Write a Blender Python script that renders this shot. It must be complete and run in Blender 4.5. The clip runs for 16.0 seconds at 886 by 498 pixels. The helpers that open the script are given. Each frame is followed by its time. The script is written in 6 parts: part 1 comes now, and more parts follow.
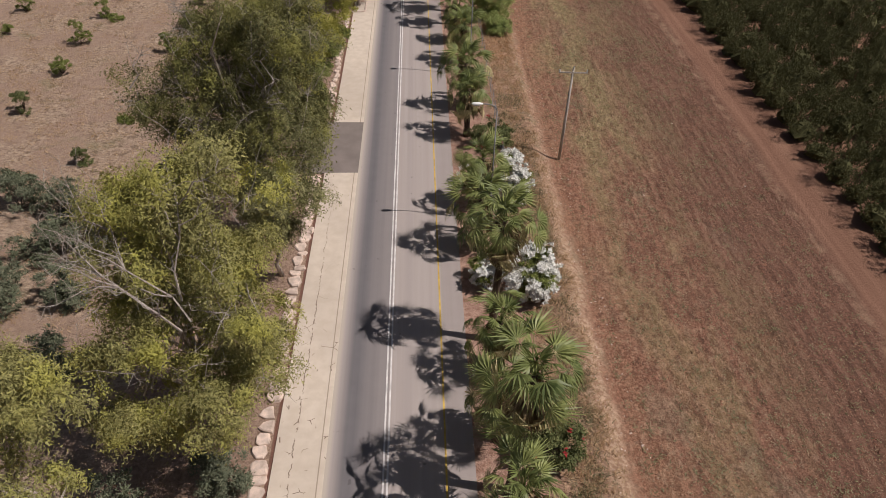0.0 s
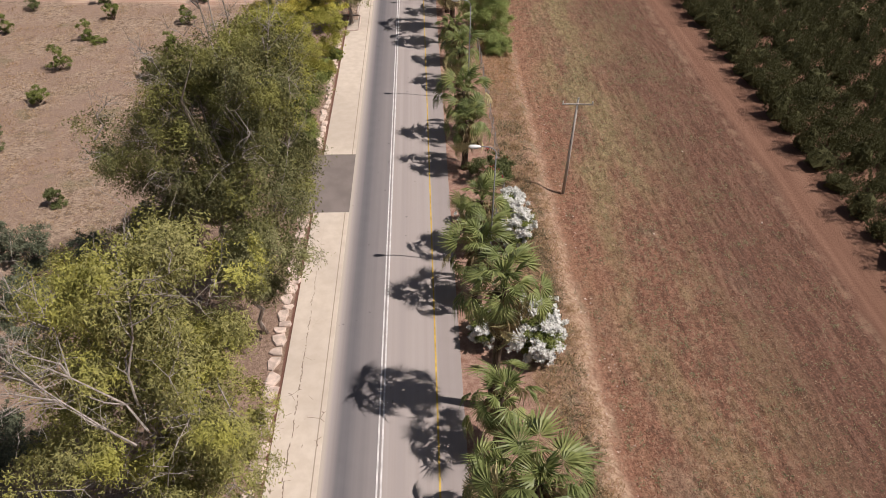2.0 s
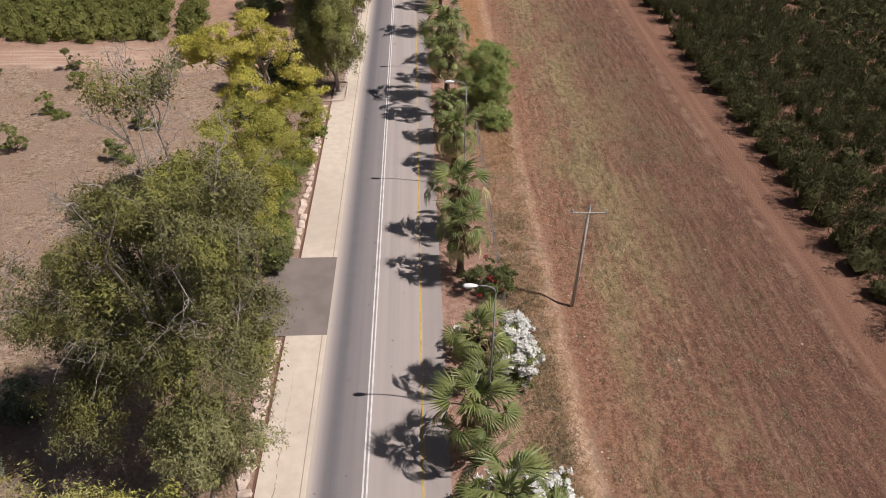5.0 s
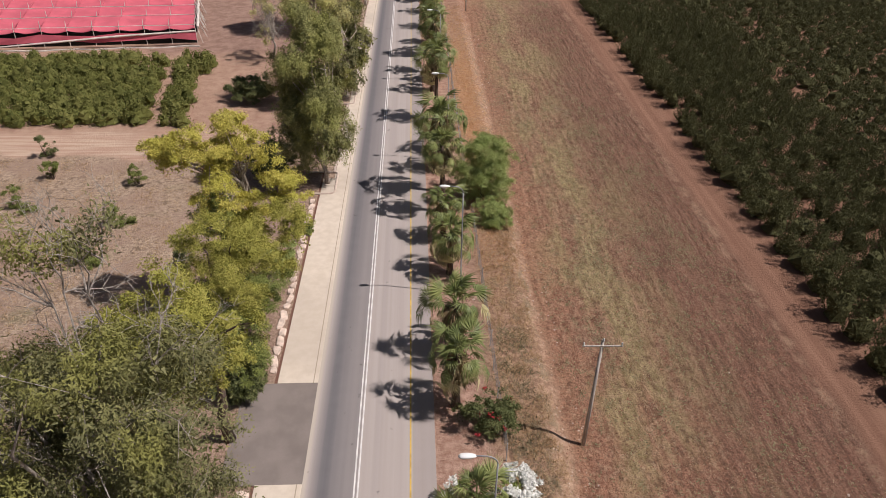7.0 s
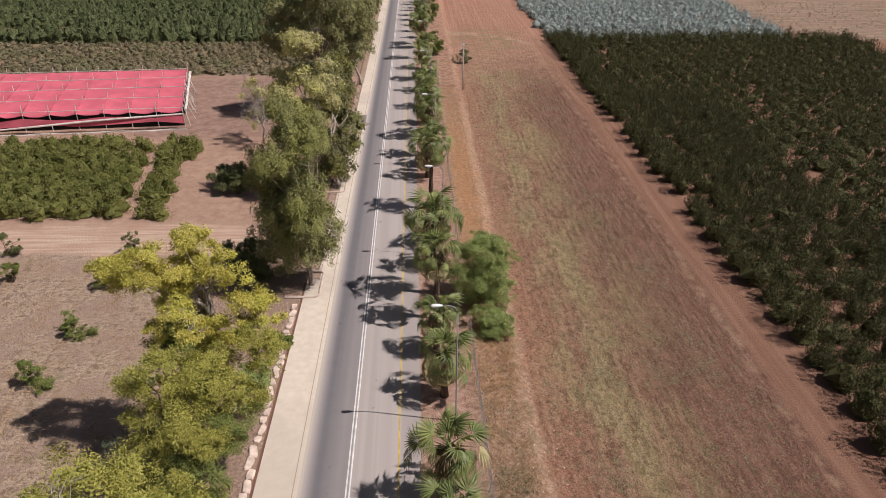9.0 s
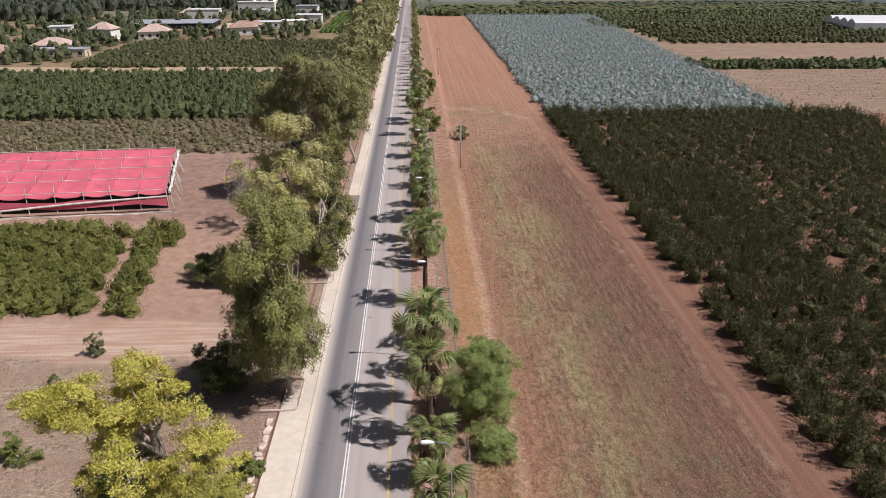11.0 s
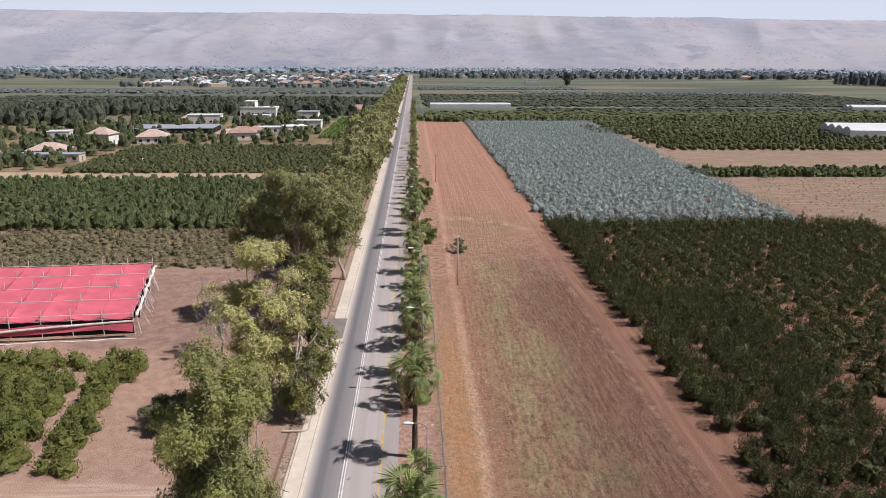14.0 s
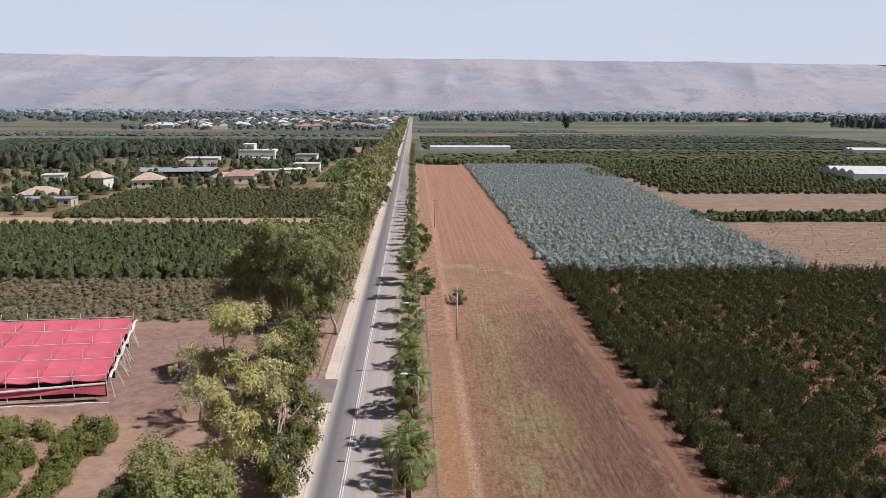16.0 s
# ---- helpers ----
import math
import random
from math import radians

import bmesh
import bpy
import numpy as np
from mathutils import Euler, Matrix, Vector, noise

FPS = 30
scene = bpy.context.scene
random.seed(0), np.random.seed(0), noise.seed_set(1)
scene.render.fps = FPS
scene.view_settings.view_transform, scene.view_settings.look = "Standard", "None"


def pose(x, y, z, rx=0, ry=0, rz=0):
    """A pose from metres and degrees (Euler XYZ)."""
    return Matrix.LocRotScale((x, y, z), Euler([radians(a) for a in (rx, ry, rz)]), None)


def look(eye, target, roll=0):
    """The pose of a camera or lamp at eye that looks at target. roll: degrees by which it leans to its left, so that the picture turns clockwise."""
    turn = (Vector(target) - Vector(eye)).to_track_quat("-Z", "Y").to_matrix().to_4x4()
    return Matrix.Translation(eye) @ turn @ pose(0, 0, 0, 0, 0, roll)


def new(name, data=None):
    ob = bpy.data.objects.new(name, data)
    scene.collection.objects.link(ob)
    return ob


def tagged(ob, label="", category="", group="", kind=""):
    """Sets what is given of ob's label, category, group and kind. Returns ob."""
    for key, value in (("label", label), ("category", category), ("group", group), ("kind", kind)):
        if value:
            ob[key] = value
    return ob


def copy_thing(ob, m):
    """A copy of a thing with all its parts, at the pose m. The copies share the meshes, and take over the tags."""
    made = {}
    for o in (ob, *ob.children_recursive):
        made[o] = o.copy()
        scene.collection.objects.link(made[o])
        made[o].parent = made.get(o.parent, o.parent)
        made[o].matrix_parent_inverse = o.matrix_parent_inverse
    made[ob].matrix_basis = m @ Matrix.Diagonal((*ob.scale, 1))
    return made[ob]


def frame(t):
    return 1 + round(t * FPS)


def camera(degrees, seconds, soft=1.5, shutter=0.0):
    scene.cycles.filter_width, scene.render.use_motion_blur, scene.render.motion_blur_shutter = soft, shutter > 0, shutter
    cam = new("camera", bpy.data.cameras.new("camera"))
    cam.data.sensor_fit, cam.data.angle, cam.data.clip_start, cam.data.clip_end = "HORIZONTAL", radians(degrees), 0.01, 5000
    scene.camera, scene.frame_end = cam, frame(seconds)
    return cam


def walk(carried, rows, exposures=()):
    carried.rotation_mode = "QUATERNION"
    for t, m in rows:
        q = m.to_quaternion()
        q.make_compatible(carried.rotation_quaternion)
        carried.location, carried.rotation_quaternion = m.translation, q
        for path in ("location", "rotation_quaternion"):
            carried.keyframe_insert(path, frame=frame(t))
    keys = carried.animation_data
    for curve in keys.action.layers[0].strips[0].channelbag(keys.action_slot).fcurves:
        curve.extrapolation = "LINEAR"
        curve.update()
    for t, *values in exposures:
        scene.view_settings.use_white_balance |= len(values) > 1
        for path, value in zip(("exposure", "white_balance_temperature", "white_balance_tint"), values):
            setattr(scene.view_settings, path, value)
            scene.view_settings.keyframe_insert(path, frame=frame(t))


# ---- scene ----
cam = camera(64.3, 16.0, soft=0.85)
PATH = [
    (0, (2.012, 4.397, 36.74), (2.082, 5.941, 35.47), 1.3),
    (0.5, (1.991, 5.609, 36.829), (2.064, 7.152, 35.559), 1.3),
    (1, (2.06, 7.014, 36.974), (2.134, 8.557, 35.703), 1.2),
    (1.5, (2.401, 8.499, 37.124), (2.469, 10.04, 35.851), 0.9),
    (2, (2.696, 10.104, 37.293), (2.758, 11.644, 36.018), 0.6),
    (2.5, (2.941, 11.754, 37.484), (2.999, 13.291, 36.206), 0.3),
    (3, (3.135, 13.404, 37.67), (3.19, 14.94, 36.39), 0.1),
    (3.2, (3.167, 14.071, 37.717), (3.223, 15.606, 36.436), 0.0),
    (5.3, (3.764, 22.693, 38.51), (3.831, 24.283, 37.299), 0.6),
    (5.5, (3.795, 23.498, 38.533), (3.864, 25.096, 37.333), 0.8),
    (6, (3.959, 25.422, 38.641), (4.03, 27.046, 37.476), 0.8),
    (6.5, (4.014, 27.411, 38.769), (4.088, 29.06, 37.639), 0.7),
    (7, (4.21, 29.364, 38.88), (4.284, 31.037, 37.787), 0.7),
    (7.5, (4.43, 31.394, 39.007), (4.504, 33.091, 37.951), 0.6),
    (8, (4.651, 33.413, 39.165), (4.726, 35.133, 38.146), 0.6),
    (8.5, (4.887, 35.477, 39.264), (4.963, 37.219, 38.283), 0.5),
    (9, (5.226, 37.697, 39.237), (5.299, 39.459, 38.294), 0.3),
    (9.5, (5.477, 39.807, 39.208), (5.55, 41.59, 38.306), 0.3),
    (10, (5.721, 41.767, 39.17), (5.794, 43.571, 38.31), 0.2),
    (12.3, (6.592, 50.345, 39.725), (6.669, 52.228, 39.056), -0.0),
    (12.5, (6.677, 51.111, 39.749), (6.756, 53.0, 39.097), 0.1),
    (13, (6.889, 53.092, 39.829), (6.967, 54.996, 39.221), 0.1),
    (13.5, (7.041, 55.005, 39.894), (7.121, 56.923, 39.332), 0.2),
    (14, (7.185, 56.887, 39.996), (7.266, 58.817, 39.479), 0.3),
    (14.5, (7.287, 58.771, 40.097), (7.368, 60.713, 39.625), 0.3),
    (15, (7.381, 60.599, 40.172), (7.462, 62.551, 39.745), 0.3),
    (15.5, (7.53, 62.411, 40.259), (7.612, 64.367, 39.85), 0.3),
    (16, (7.733, 64.156, 40.298), (7.815, 66.113, 39.893), 0.3),
]
walk(cam, [(t, look(eye, aim, roll)) for t, eye, aim, roll in PATH],
     [(0, -0.25, 6360, 18), (0.6, -0.15, 6360, 18), (1.5, 0.0, 6360, 18), (3, 0, 6310, 18), (9, 0.0, 6210, 18), (12.5, 0.22, 5820, 16), (14.5, 0.12, 5900, 16), (16, 0.04, 5900, 16)])

# ---- light ----
SHADE = Vector((0.66, -0.13, 1.0)).normalized()          # the way to the sun
sun_data = bpy.data.lights.new("sun", "SUN")
sun_data.energy, sun_data.angle, sun_data.color = 4.95, radians(0.53), (1.0, 0.945, 0.86)
sun = new("sun", sun_data)
sun.matrix_world = look(SHADE * 200, (0, 0, 0))
world = bpy.data.worlds.new("world")
scene.world = world
world.use_nodes = True
wn = world.node_tree
sky = wn.nodes.new("ShaderNodeTexSky")
sky.sky_type, sky.sun_disc = "NISHITA", False
sky.sun_elevation, sky.sun_rotation = math.asin(SHADE.z), math.atan2(SHADE.x, SHADE.y)
sky.air_density, sky.dust_density, sky.ozone_density, sky.altitude = 1.0, 0.8, 1.5, 100
wn.nodes["Background"].inputs["Strength"].default_value = 0.038
tint = wn.nodes.new("ShaderNodeMix")
tint.data_type, tint.blend_type = "RGBA", "MULTIPLY"
tint.inputs[0].default_value, tint.inputs[7].default_value = 1.0, (0.99, 1.0, 1.05, 1)
grey = wn.nodes.new("ShaderNodeHueSaturation")
grey.inputs["Saturation"].default_value = 0.62
wn.links.new(sky.outputs["Color"], grey.inputs["Color"])
wn.links.new(grey.outputs["Color"], tint.inputs[6])
wn.links.new(tint.outputs[2], wn.nodes["Background"].inputs["Color"])
scene.view_settings.exposure = 0.0


# ---- material helpers ----
class Nodes:
    def __init__(self, name):
        self.mat = bpy.data.materials.new(name)
        self.mat.use_nodes = True
        self.tree = self.mat.node_tree
        self.bsdf = self.tree.nodes["Principled BSDF"]
        self.out = self.tree.nodes["Material Output"]
        self.geo = self.tree.nodes.new("ShaderNodeNewGeometry")
        self.pos = self.geo.outputs["Position"]

    def put(self, sock, value):
        if isinstance(value, bpy.types.NodeSocket):
            self.tree.links.new(value, sock)
        elif isinstance(value, (tuple, list)) and len(value) == 3 and sock.type == "RGBA":
            sock.default_value = (*value, 1)
        else:
            sock.default_value = value

    def math(self, op, a, b=0.0, c=0.0, clamp=False):
        n = self.tree.nodes.new("ShaderNodeMath")
        n.operation, n.use_clamp = op, clamp
        for i, v in enumerate((a, b, c)):
            self.put(n.inputs[i], v)
        return n.outputs[0]

    def noise(self, scale, detail=3.0, rough=0.55, vec=None, distortion=0.0):
        n = self.tree.nodes.new("ShaderNodeTexNoise")
        self.put(n.inputs["Vector"], vec or self.pos)
        n.inputs["Scale"].default_value, n.inputs["Detail"].default_value = scale, detail
        n.inputs["Roughness"].default_value, n.inputs["Distortion"].default_value = rough, distortion
        return n.outputs["Fac"]

    def voronoi(self, scale, feature="DISTANCE_TO_EDGE", vec=None, rand=1.0):
        n = self.tree.nodes.new("ShaderNodeTexVoronoi")
        n.feature = feature
        self.put(n.inputs["Vector"], vec or self.pos)
        n.inputs["Scale"].default_value, n.inputs["Randomness"].default_value = scale, rand
        return n.outputs["Distance"]

    def stretch(self, sx, sy, sz=1.0, vec=None):
        n = self.tree.nodes.new("ShaderNodeVectorMath")
        n.operation = "MULTIPLY"
        self.put(n.inputs[0], vec or self.pos)
        n.inputs[1].default_value = (sx, sy, sz)
        return n.outputs[0]

    def xyz(self, vec=None):
        n = self.tree.nodes.new("ShaderNodeSeparateXYZ")
        self.put(n.inputs[0], vec or self.pos)
        return n.outputs

    def step(self, v, a, b, lo=0.0, hi=1.0):
        n = self.tree.nodes.new("ShaderNodeMapRange")
        n.interpolation_type = "SMOOTHSTEP"
        for i, val in enumerate((v, a, b, lo, hi)):
            self.put(n.inputs[i], val)
        return n.outputs[0]

    def band(self, v, a, b, soft):
        up, down = self.step(v, a - soft, a + soft), self.step(v, b - soft, b + soft, 1.0, 0.0)
        return self.math("MULTIPLY", up, down)

    def mix(self, fac, a, b, blend="MIX"):
        n = self.tree.nodes.new("ShaderNodeMix")
        n.data_type, n.blend_type = "RGBA", blend
        self.put(n.inputs[0], fac), self.put(n.inputs[6], a), self.put(n.inputs[7], b)
        return n.outputs[2]

    def bump(self, height, strength, distance):
        n = self.tree.nodes.new("ShaderNodeBump")
        self.put(n.inputs["Height"], height)
        n.inputs["Strength"].default_value, n.inputs["Distance"].default_value = strength, distance
        self.tree.links.new(n.outputs[0], self.bsdf.inputs["Normal"])

    def finish(self, color, rough=0.9, spec=0.2, metal=0.0):
        self.put(self.bsdf.inputs["Base Color"], color)
        self.put(self.bsdf.inputs["Roughness"], rough)
        self.bsdf.inputs["Specular IOR Level"].default_value = spec
        self.bsdf.inputs["Metallic"].default_value = metal
        return self.mat


def plain(name, color, rough=0.8, spec=0.3, metal=0.0, vary=0.25, scale=3.0, bump=0.2):
    """A surface with two scales of variation."""
    n = Nodes(name)
    big, fine = n.noise(scale * 0.25, 3), n.noise(scale * 6, 4)
    dark = tuple(c * (1 - vary) for c in color)
    light = tuple(min(1, c * (1 + vary * 0.7)) for c in color)
    c = n.mix(n.step(big, 0.3, 0.7), dark, light)
    c = n.mix(n.step(fine, 0.35, 0.75, 0.0, 0.5), c, tuple(x * (1 - vary * 0.8) for x in color))
    n.bump(fine, bump, 0.03)
    return n.finish(c, rough, spec, metal)


def leaf_material(name, low, high, tint, through_light=0.25, patch=0.35, gain=1.0, each=0.0, rough=0.75):
    """Leaves: each leaf its own tone, clumps in two tones."""
    n = Nodes(name)
    low, high, tint = (tuple(v * gain for v in c) for c in (low, high, tint))
    own = n.geo.outputs["Random Per Island"]
    if each:
        info = n.tree.nodes.new("ShaderNodeObjectInfo")
        own = n.math("ADD", n.math("MULTIPLY", own, 1 - each), n.math("MULTIPLY", info.outputs["Random"], each))
    c = n.mix(own, low, high)
    c = n.mix(n.step(n.noise(patch, 3), 0.42, 0.66, 0.0, 0.75), c, tint)
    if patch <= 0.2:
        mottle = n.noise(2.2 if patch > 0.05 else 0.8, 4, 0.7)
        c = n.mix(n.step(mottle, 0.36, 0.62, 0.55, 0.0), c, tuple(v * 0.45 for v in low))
    thin = n.tree.nodes.new("ShaderNodeBsdfTranslucent")
    n.put(thin.inputs["Color"], c)
    both = n.tree.nodes.new("ShaderNodeMixShader")
    both.inputs[0].default_value = through_light
    n.finish(c, rough, 0.12 if rough > 0.6 else 0.45)
    n.tree.links.new(n.bsdf.outputs[0], both.inputs[1])
    n.tree.links.new(thin.outputs[0], both.inputs[2])
    n.tree.links.new(both.outputs[0], n.out.inputs["Surface"])
    return n.mat


# ---- materials ----
def make_ground():
    n = Nodes("ground_earth")
    px, py, pz = n.xyz()
    wob = n.math("MULTIPLY", n.math("SUBTRACT", n.noise(0.35, 4), 0.5), 2.6)
    wob2 = n.math("MULTIPLY", n.math("SUBTRACT", n.noise(0.12, 3), 0.5), 7.0)
    x, y = n.math("ADD", px, wob), n.math("ADD", py, wob2)
    fine, mid, big = n.noise(9, 5, 0.65), n.noise(1.3, 4), n.noise(0.07, 4)
    speck = n.noise(28, 3, 0.7)
    # dry grass and pale earth west of the road
    west = n.mix(n.step(n.noise(2.4, 6, 0.72), 0.36, 0.64), (0.245, 0.168, 0.119), (0.44, 0.328, 0.238))
    hay = n.noise(1.0, 5, 0.7, vec=n.stretch(1.5, 3.4), distortion=1.2)
    west = n.mix(n.step(hay, 0.48, 0.58, 0.0, 0.8), west, (0.53, 0.405, 0.29))
    west = n.mix(n.step(n.noise(0.9, 5, 0.7), 0.52, 0.62, 0.0, 0.75), west, (0.175, 0.125, 0.087))
    west = n.mix(n.step(n.noise(3.4, 4, 0.75), 0.44, 0.34, 0.0, 0.7), west, (0.14, 0.1, 0.068))
    west = n.mix(n.step(n.noise(0.16, 6, 0.7), 0.44, 0.57, 0.0, 0.75), west, n.mix(speck, (0.28, 0.187, 0.137), (0.42, 0.3, 0.225)))
    west = n.mix(n.step(n.noise(0.22, 4, vec=n.stretch(1, 1)), 0.58, 0.72, 0.0, 0.5), west, (0.21, 0.19, 0.10))
    col = west
    # leaf litter under the roadside trees
    col = n.mix(n.math("MULTIPLY", n.band(x, -16.5, -7.0, 1.2), 0.85), col, n.mix(n.step(n.noise(3.2, 6, 0.75), 0.34, 0.66), (0.22, 0.14, 0.10), (0.43, 0.30, 0.225)))
    col = n.mix(n.band(n.math("ADD", px, n.math("MULTIPLY", wob, 0.06)), -7.0, -6.7, 0.06), col, (0.21, 0.11, 0.08))
    # farm track and yard
    track = n.mix(n.step(n.noise(1.0, 4, vec=n.stretch(0.12, 1.6)), 0.35, 0.7), (0.45, 0.285, 0.205), (0.59, 0.445, 0.33))
    col = n.mix(n.math("MULTIPLY", n.band(n.math("ADD", y, n.math("MULTIPLY", px, 0.05)), 109, 117.5, 1.0), n.step(px, -9, -13)), col, track)
    yard = n.mix(n.step(n.noise(0.5, 6, 0.7), 0.35, 0.65), (0.25, 0.152, 0.115), (0.36, 0.235, 0.18))
    col = n.mix(n.math("MULTIPLY", n.band(y, 118, 192, 2.0), n.step(px, -6, -10)), col, n.mix(n.step(n.noise(0.7, 6, 0.72), .3, .68), (0.34, 0.205, 0.145), (0.45, 0.30, 0.215)))
    col = n.mix(n.math("MULTIPLY", n.band(y, 152, 191, 2.0), n.band(x, -43, -12, 1.5)), col, yard)
    far_west = n.mix(n.step(big, 0.35, 0.65), (0.15, 0.12, 0.065), (0.27, 0.19, 0.115))
    col = n.mix(n.math("MULTIPLY", n.step(y, 191, 195), n.step(px, -6, -9)), col, far_west)
    strip = n.mix(mid, (0.40, 0.29, 0.19), (0.48, 0.36, 0.24))
    col = n.mix(n.math("MULTIPLY", n.band(n.math("ADD", py, n.math("MULTIPLY", px, 0.03)), 293, 313, 2.0), n.step(px, -8, -20)), col, strip)
    # planting strip between road and field
    soil = n.mix(n.step(n.noise(1.6, 6, 0.7), 0.34, 0.66), (0.30, 0.168, 0.12), (0.49, 0.32, 0.24))
    col = n.mix(n.step(px, 4.0, 5.0), col, soil)
    straw = n.mix(n.step(n.noise(2.2, 5, 0.7), 0.36, 0.64), (0.24, 0.145, 0.095), (0.46, 0.3, 0.2))
    straw = n.mix(n.step(n.noise(0.55, 5, 0.7, vec=n.stretch(1.6, 0.8)), 0.5, 0.62, 0.0, 0.6), straw, n.mix(speck, (0.155, 0.13, 0.08), (0.27, 0.225, 0.14)))
    col = n.mix(n.step(x, 8.6, 10.6), col, straw)
    rust = n.mix(n.step(n.noise(1.4, 5, 0.7), 0.35, 0.65), (0.40, 0.195, 0.085), (0.52, 0.30, 0.155))
    col = n.mix(n.math("MULTIPLY", n.band(n.math("ADD", x, n.math("MULTIPLY", n.math("SUBTRACT", n.noise(0.3, 5, 0.7), 0.5), 3.0)), 10.6, 13.6, 1.3), n.math("MULTIPLY", n.band(y, 98, 158, 24.0), 0.62)), col, rust)
    col = n.mix(n.math("MULTIPLY", n.step(x, 9.0, 10.2), n.step(y, 150, 200)), col, n.mix(n.step(n.noise(0.8, 6, 0.72), 0.36, 0.66), (0.25, 0.13, 0.085), (0.43, 0.275, 0.19)))
    # eroded lip of the field
    lip = n.mix(n.step(n.noise(3.5, 4), 0.4, 0.6), (0.34, 0.21, 0.135), (0.55, 0.39, 0.265))
    col = n.mix(n.math("MULTIPLY", n.band(n.math("ADD", px, n.math("MULTIPLY", n.math("SUBTRACT", n.noise(0.22, 5, 0.7), 0.5), 4.5)), 13.3, 14.9, 0.5), n.step(y, 72, 50, 0.0, 0.75)), col, lip)
    # harvested field in rows along the road
    rows = n.noise(1.0, 4, 0.6, vec=n.stretch(1.5, 0.11))
    clods = n.noise(4.5, 5, 0.75)
    lines = n.noise(1.0, 5, 0.68, vec=n.stretch(2.6, 0.3))
    lumps = n.noise(1.5, 5, 0.72, vec=n.stretch(1.0, 0.45))
    field = n.mix(n.step(n.math("ADD", n.math("MULTIPLY", clods, 0.5), n.math("MULTIPLY", lumps, 0.5)), 0.42, 0.58), (0.15, 0.074, 0.049), (0.325, 0.163, 0.106))
    field = n.mix(n.step(rows, 0.46, 0.7, 0.0, 0.45), field, n.mix(n.step(px, 25, 33), (0.30, 0.17, 0.108), (0.2, 0.1, 0.064)))
    field = n.mix(n.math("MULTIPLY", n.step(speck, 0.60, 0.72), n.step(mid, 0.35, 0.6, 0.15, 0.75)), field, (0.40, 0.30, 0.20))
    field = n.mix(n.math("MULTIPLY", n.step(py, 70, 125), n.math("MULTIPLY", n.band(px, 16, 34, 4.0), n.step(n.noise(0.3, 5, 0.65, vec=n.stretch(1.5, 0.3)), 0.36, 0.66, 0.0, 0.62))), field, n.mix(n.step(lumps, 0.34, 0.64), (0.19, 0.14, 0.08), (0.34, 0.245, 0.145)))
    field = n.mix(n.math("MULTIPLY", n.step(py, 48, 110), 0.4), field, n.mix(n.step(lumps, 0.36, 0.64), (0.16, 0.1, 0.06), (0.34, 0.225, 0.138)))
    olive = n.math("MULTIPLY", n.step(n.noise(0.2, 5, 0.6, vec=n.stretch(1.25, 0.32)), 0.43, 0.6), n.math("MULTIPLY", n.band(px, 16, 31, 4.0), n.step(py, 25, 75, 0.45, 0.95)))
    field = n.mix(olive, field, n.mix(n.step(lumps, 0.34, 0.64), (0.2, 0.158, 0.074), (0.36, 0.285, 0.148)))
    field = n.mix(n.step(lines, 0.52, 0.68, 0.0, 0.38), field, n.mix(speck, (0.30, 0.2, 0.115), (0.44, 0.315, 0.2)))
    field = n.mix(n.step(lines, 0.46, 0.34, 0.0, 0.5), field, (0.13, 0.07, 0.045))
    grey = n.math("MULTIPLY", n.step(n.noise(0.22, 4, 0.6, vec=n.stretch(0.9, 0.45)), 0.58, 0.68), 0.45)
    field = n.mix(grey, field, n.mix(n.step(lumps, 0.36, 0.62), (0.16, 0.13, 0.085), (0.29, 0.245, 0.165)))
    field = n.mix(n.step(n.noise(5.5, 4, 0.7), 0.47, 0.37, 0.0, 0.6), field, (0.1, 0.055, 0.038))
    field = n.mix(n.step(n.math("ADD", px, n.math("MULTIPLY", n.noise(0.3, 4), 5.0)), 22.5, 18.0, 0.0, 0.6), field, n.mix(n.step(clods, 0.4, 0.6), (0.23, 0.11, 0.068), (0.41, 0.215, 0.137)))
    field = n.mix(n.step(n.noise(2.4, 4, 0.7, vec=n.stretch(1.0, 0.75)), 0.53, 0.64, 0.0, 0.5), field, (0.43, 0.29, 0.19))
    field = n.mix(n.step(n.noise(1.7, 4, 0.7, vec=n.stretch(1.0, 0.8)), 0.47, 0.36, 0.0, 0.55), field, (0.11, 0.062, 0.042))
    moist = n.math("MULTIPLY", n.step(n.math("ADD", px, n.math("MULTIPLY", n.noise(0.12, 4, vec=n.stretch(1, 0.3)), 9.0)), 25, 36), 0.75)
    field = n.mix(moist, field, n.mix(n.step(n.math("ADD", n.math("MULTIPLY", clods, 0.5), n.math("MULTIPLY", lines, 0.5)), 0.42, 0.6), (0.11, 0.058, 0.041), (0.22, 0.118, 0.082)))
    col = n.mix(n.math("MULTIPLY", n.step(x, 14.4, 15.4), n.step(n.math("ADD", y, n.math("MULTIPLY", n.noise(0.11, 4), 60)), 262, 205)), col, field)
    # bare earth east of the field and under the orchards
    lane = n.mix(n.step(n.noise(1.0, 4, vec=n.stretch(1.4, 0.06)), 0.35, 0.7), (0.228, 0.121, 0.08), (0.29, 0.162, 0.108))
    col = n.mix(n.step(n.math("ADD", px, n.math("MULTIPLY", wob, 0.4)), 36.0, 37.4), col, lane)
    edge = n.math("MULTIPLY", n.band(n.math("ADD", px, n.math("MULTIPLY", wob, 0.45)), 35.6, 36.4, 0.5), n.step(n.noise(0.5, 5, 0.7), 0.42, 0.62, 0.0, 0.6))
    col = n.mix(edge, col, (0.36, 0.235, 0.155))
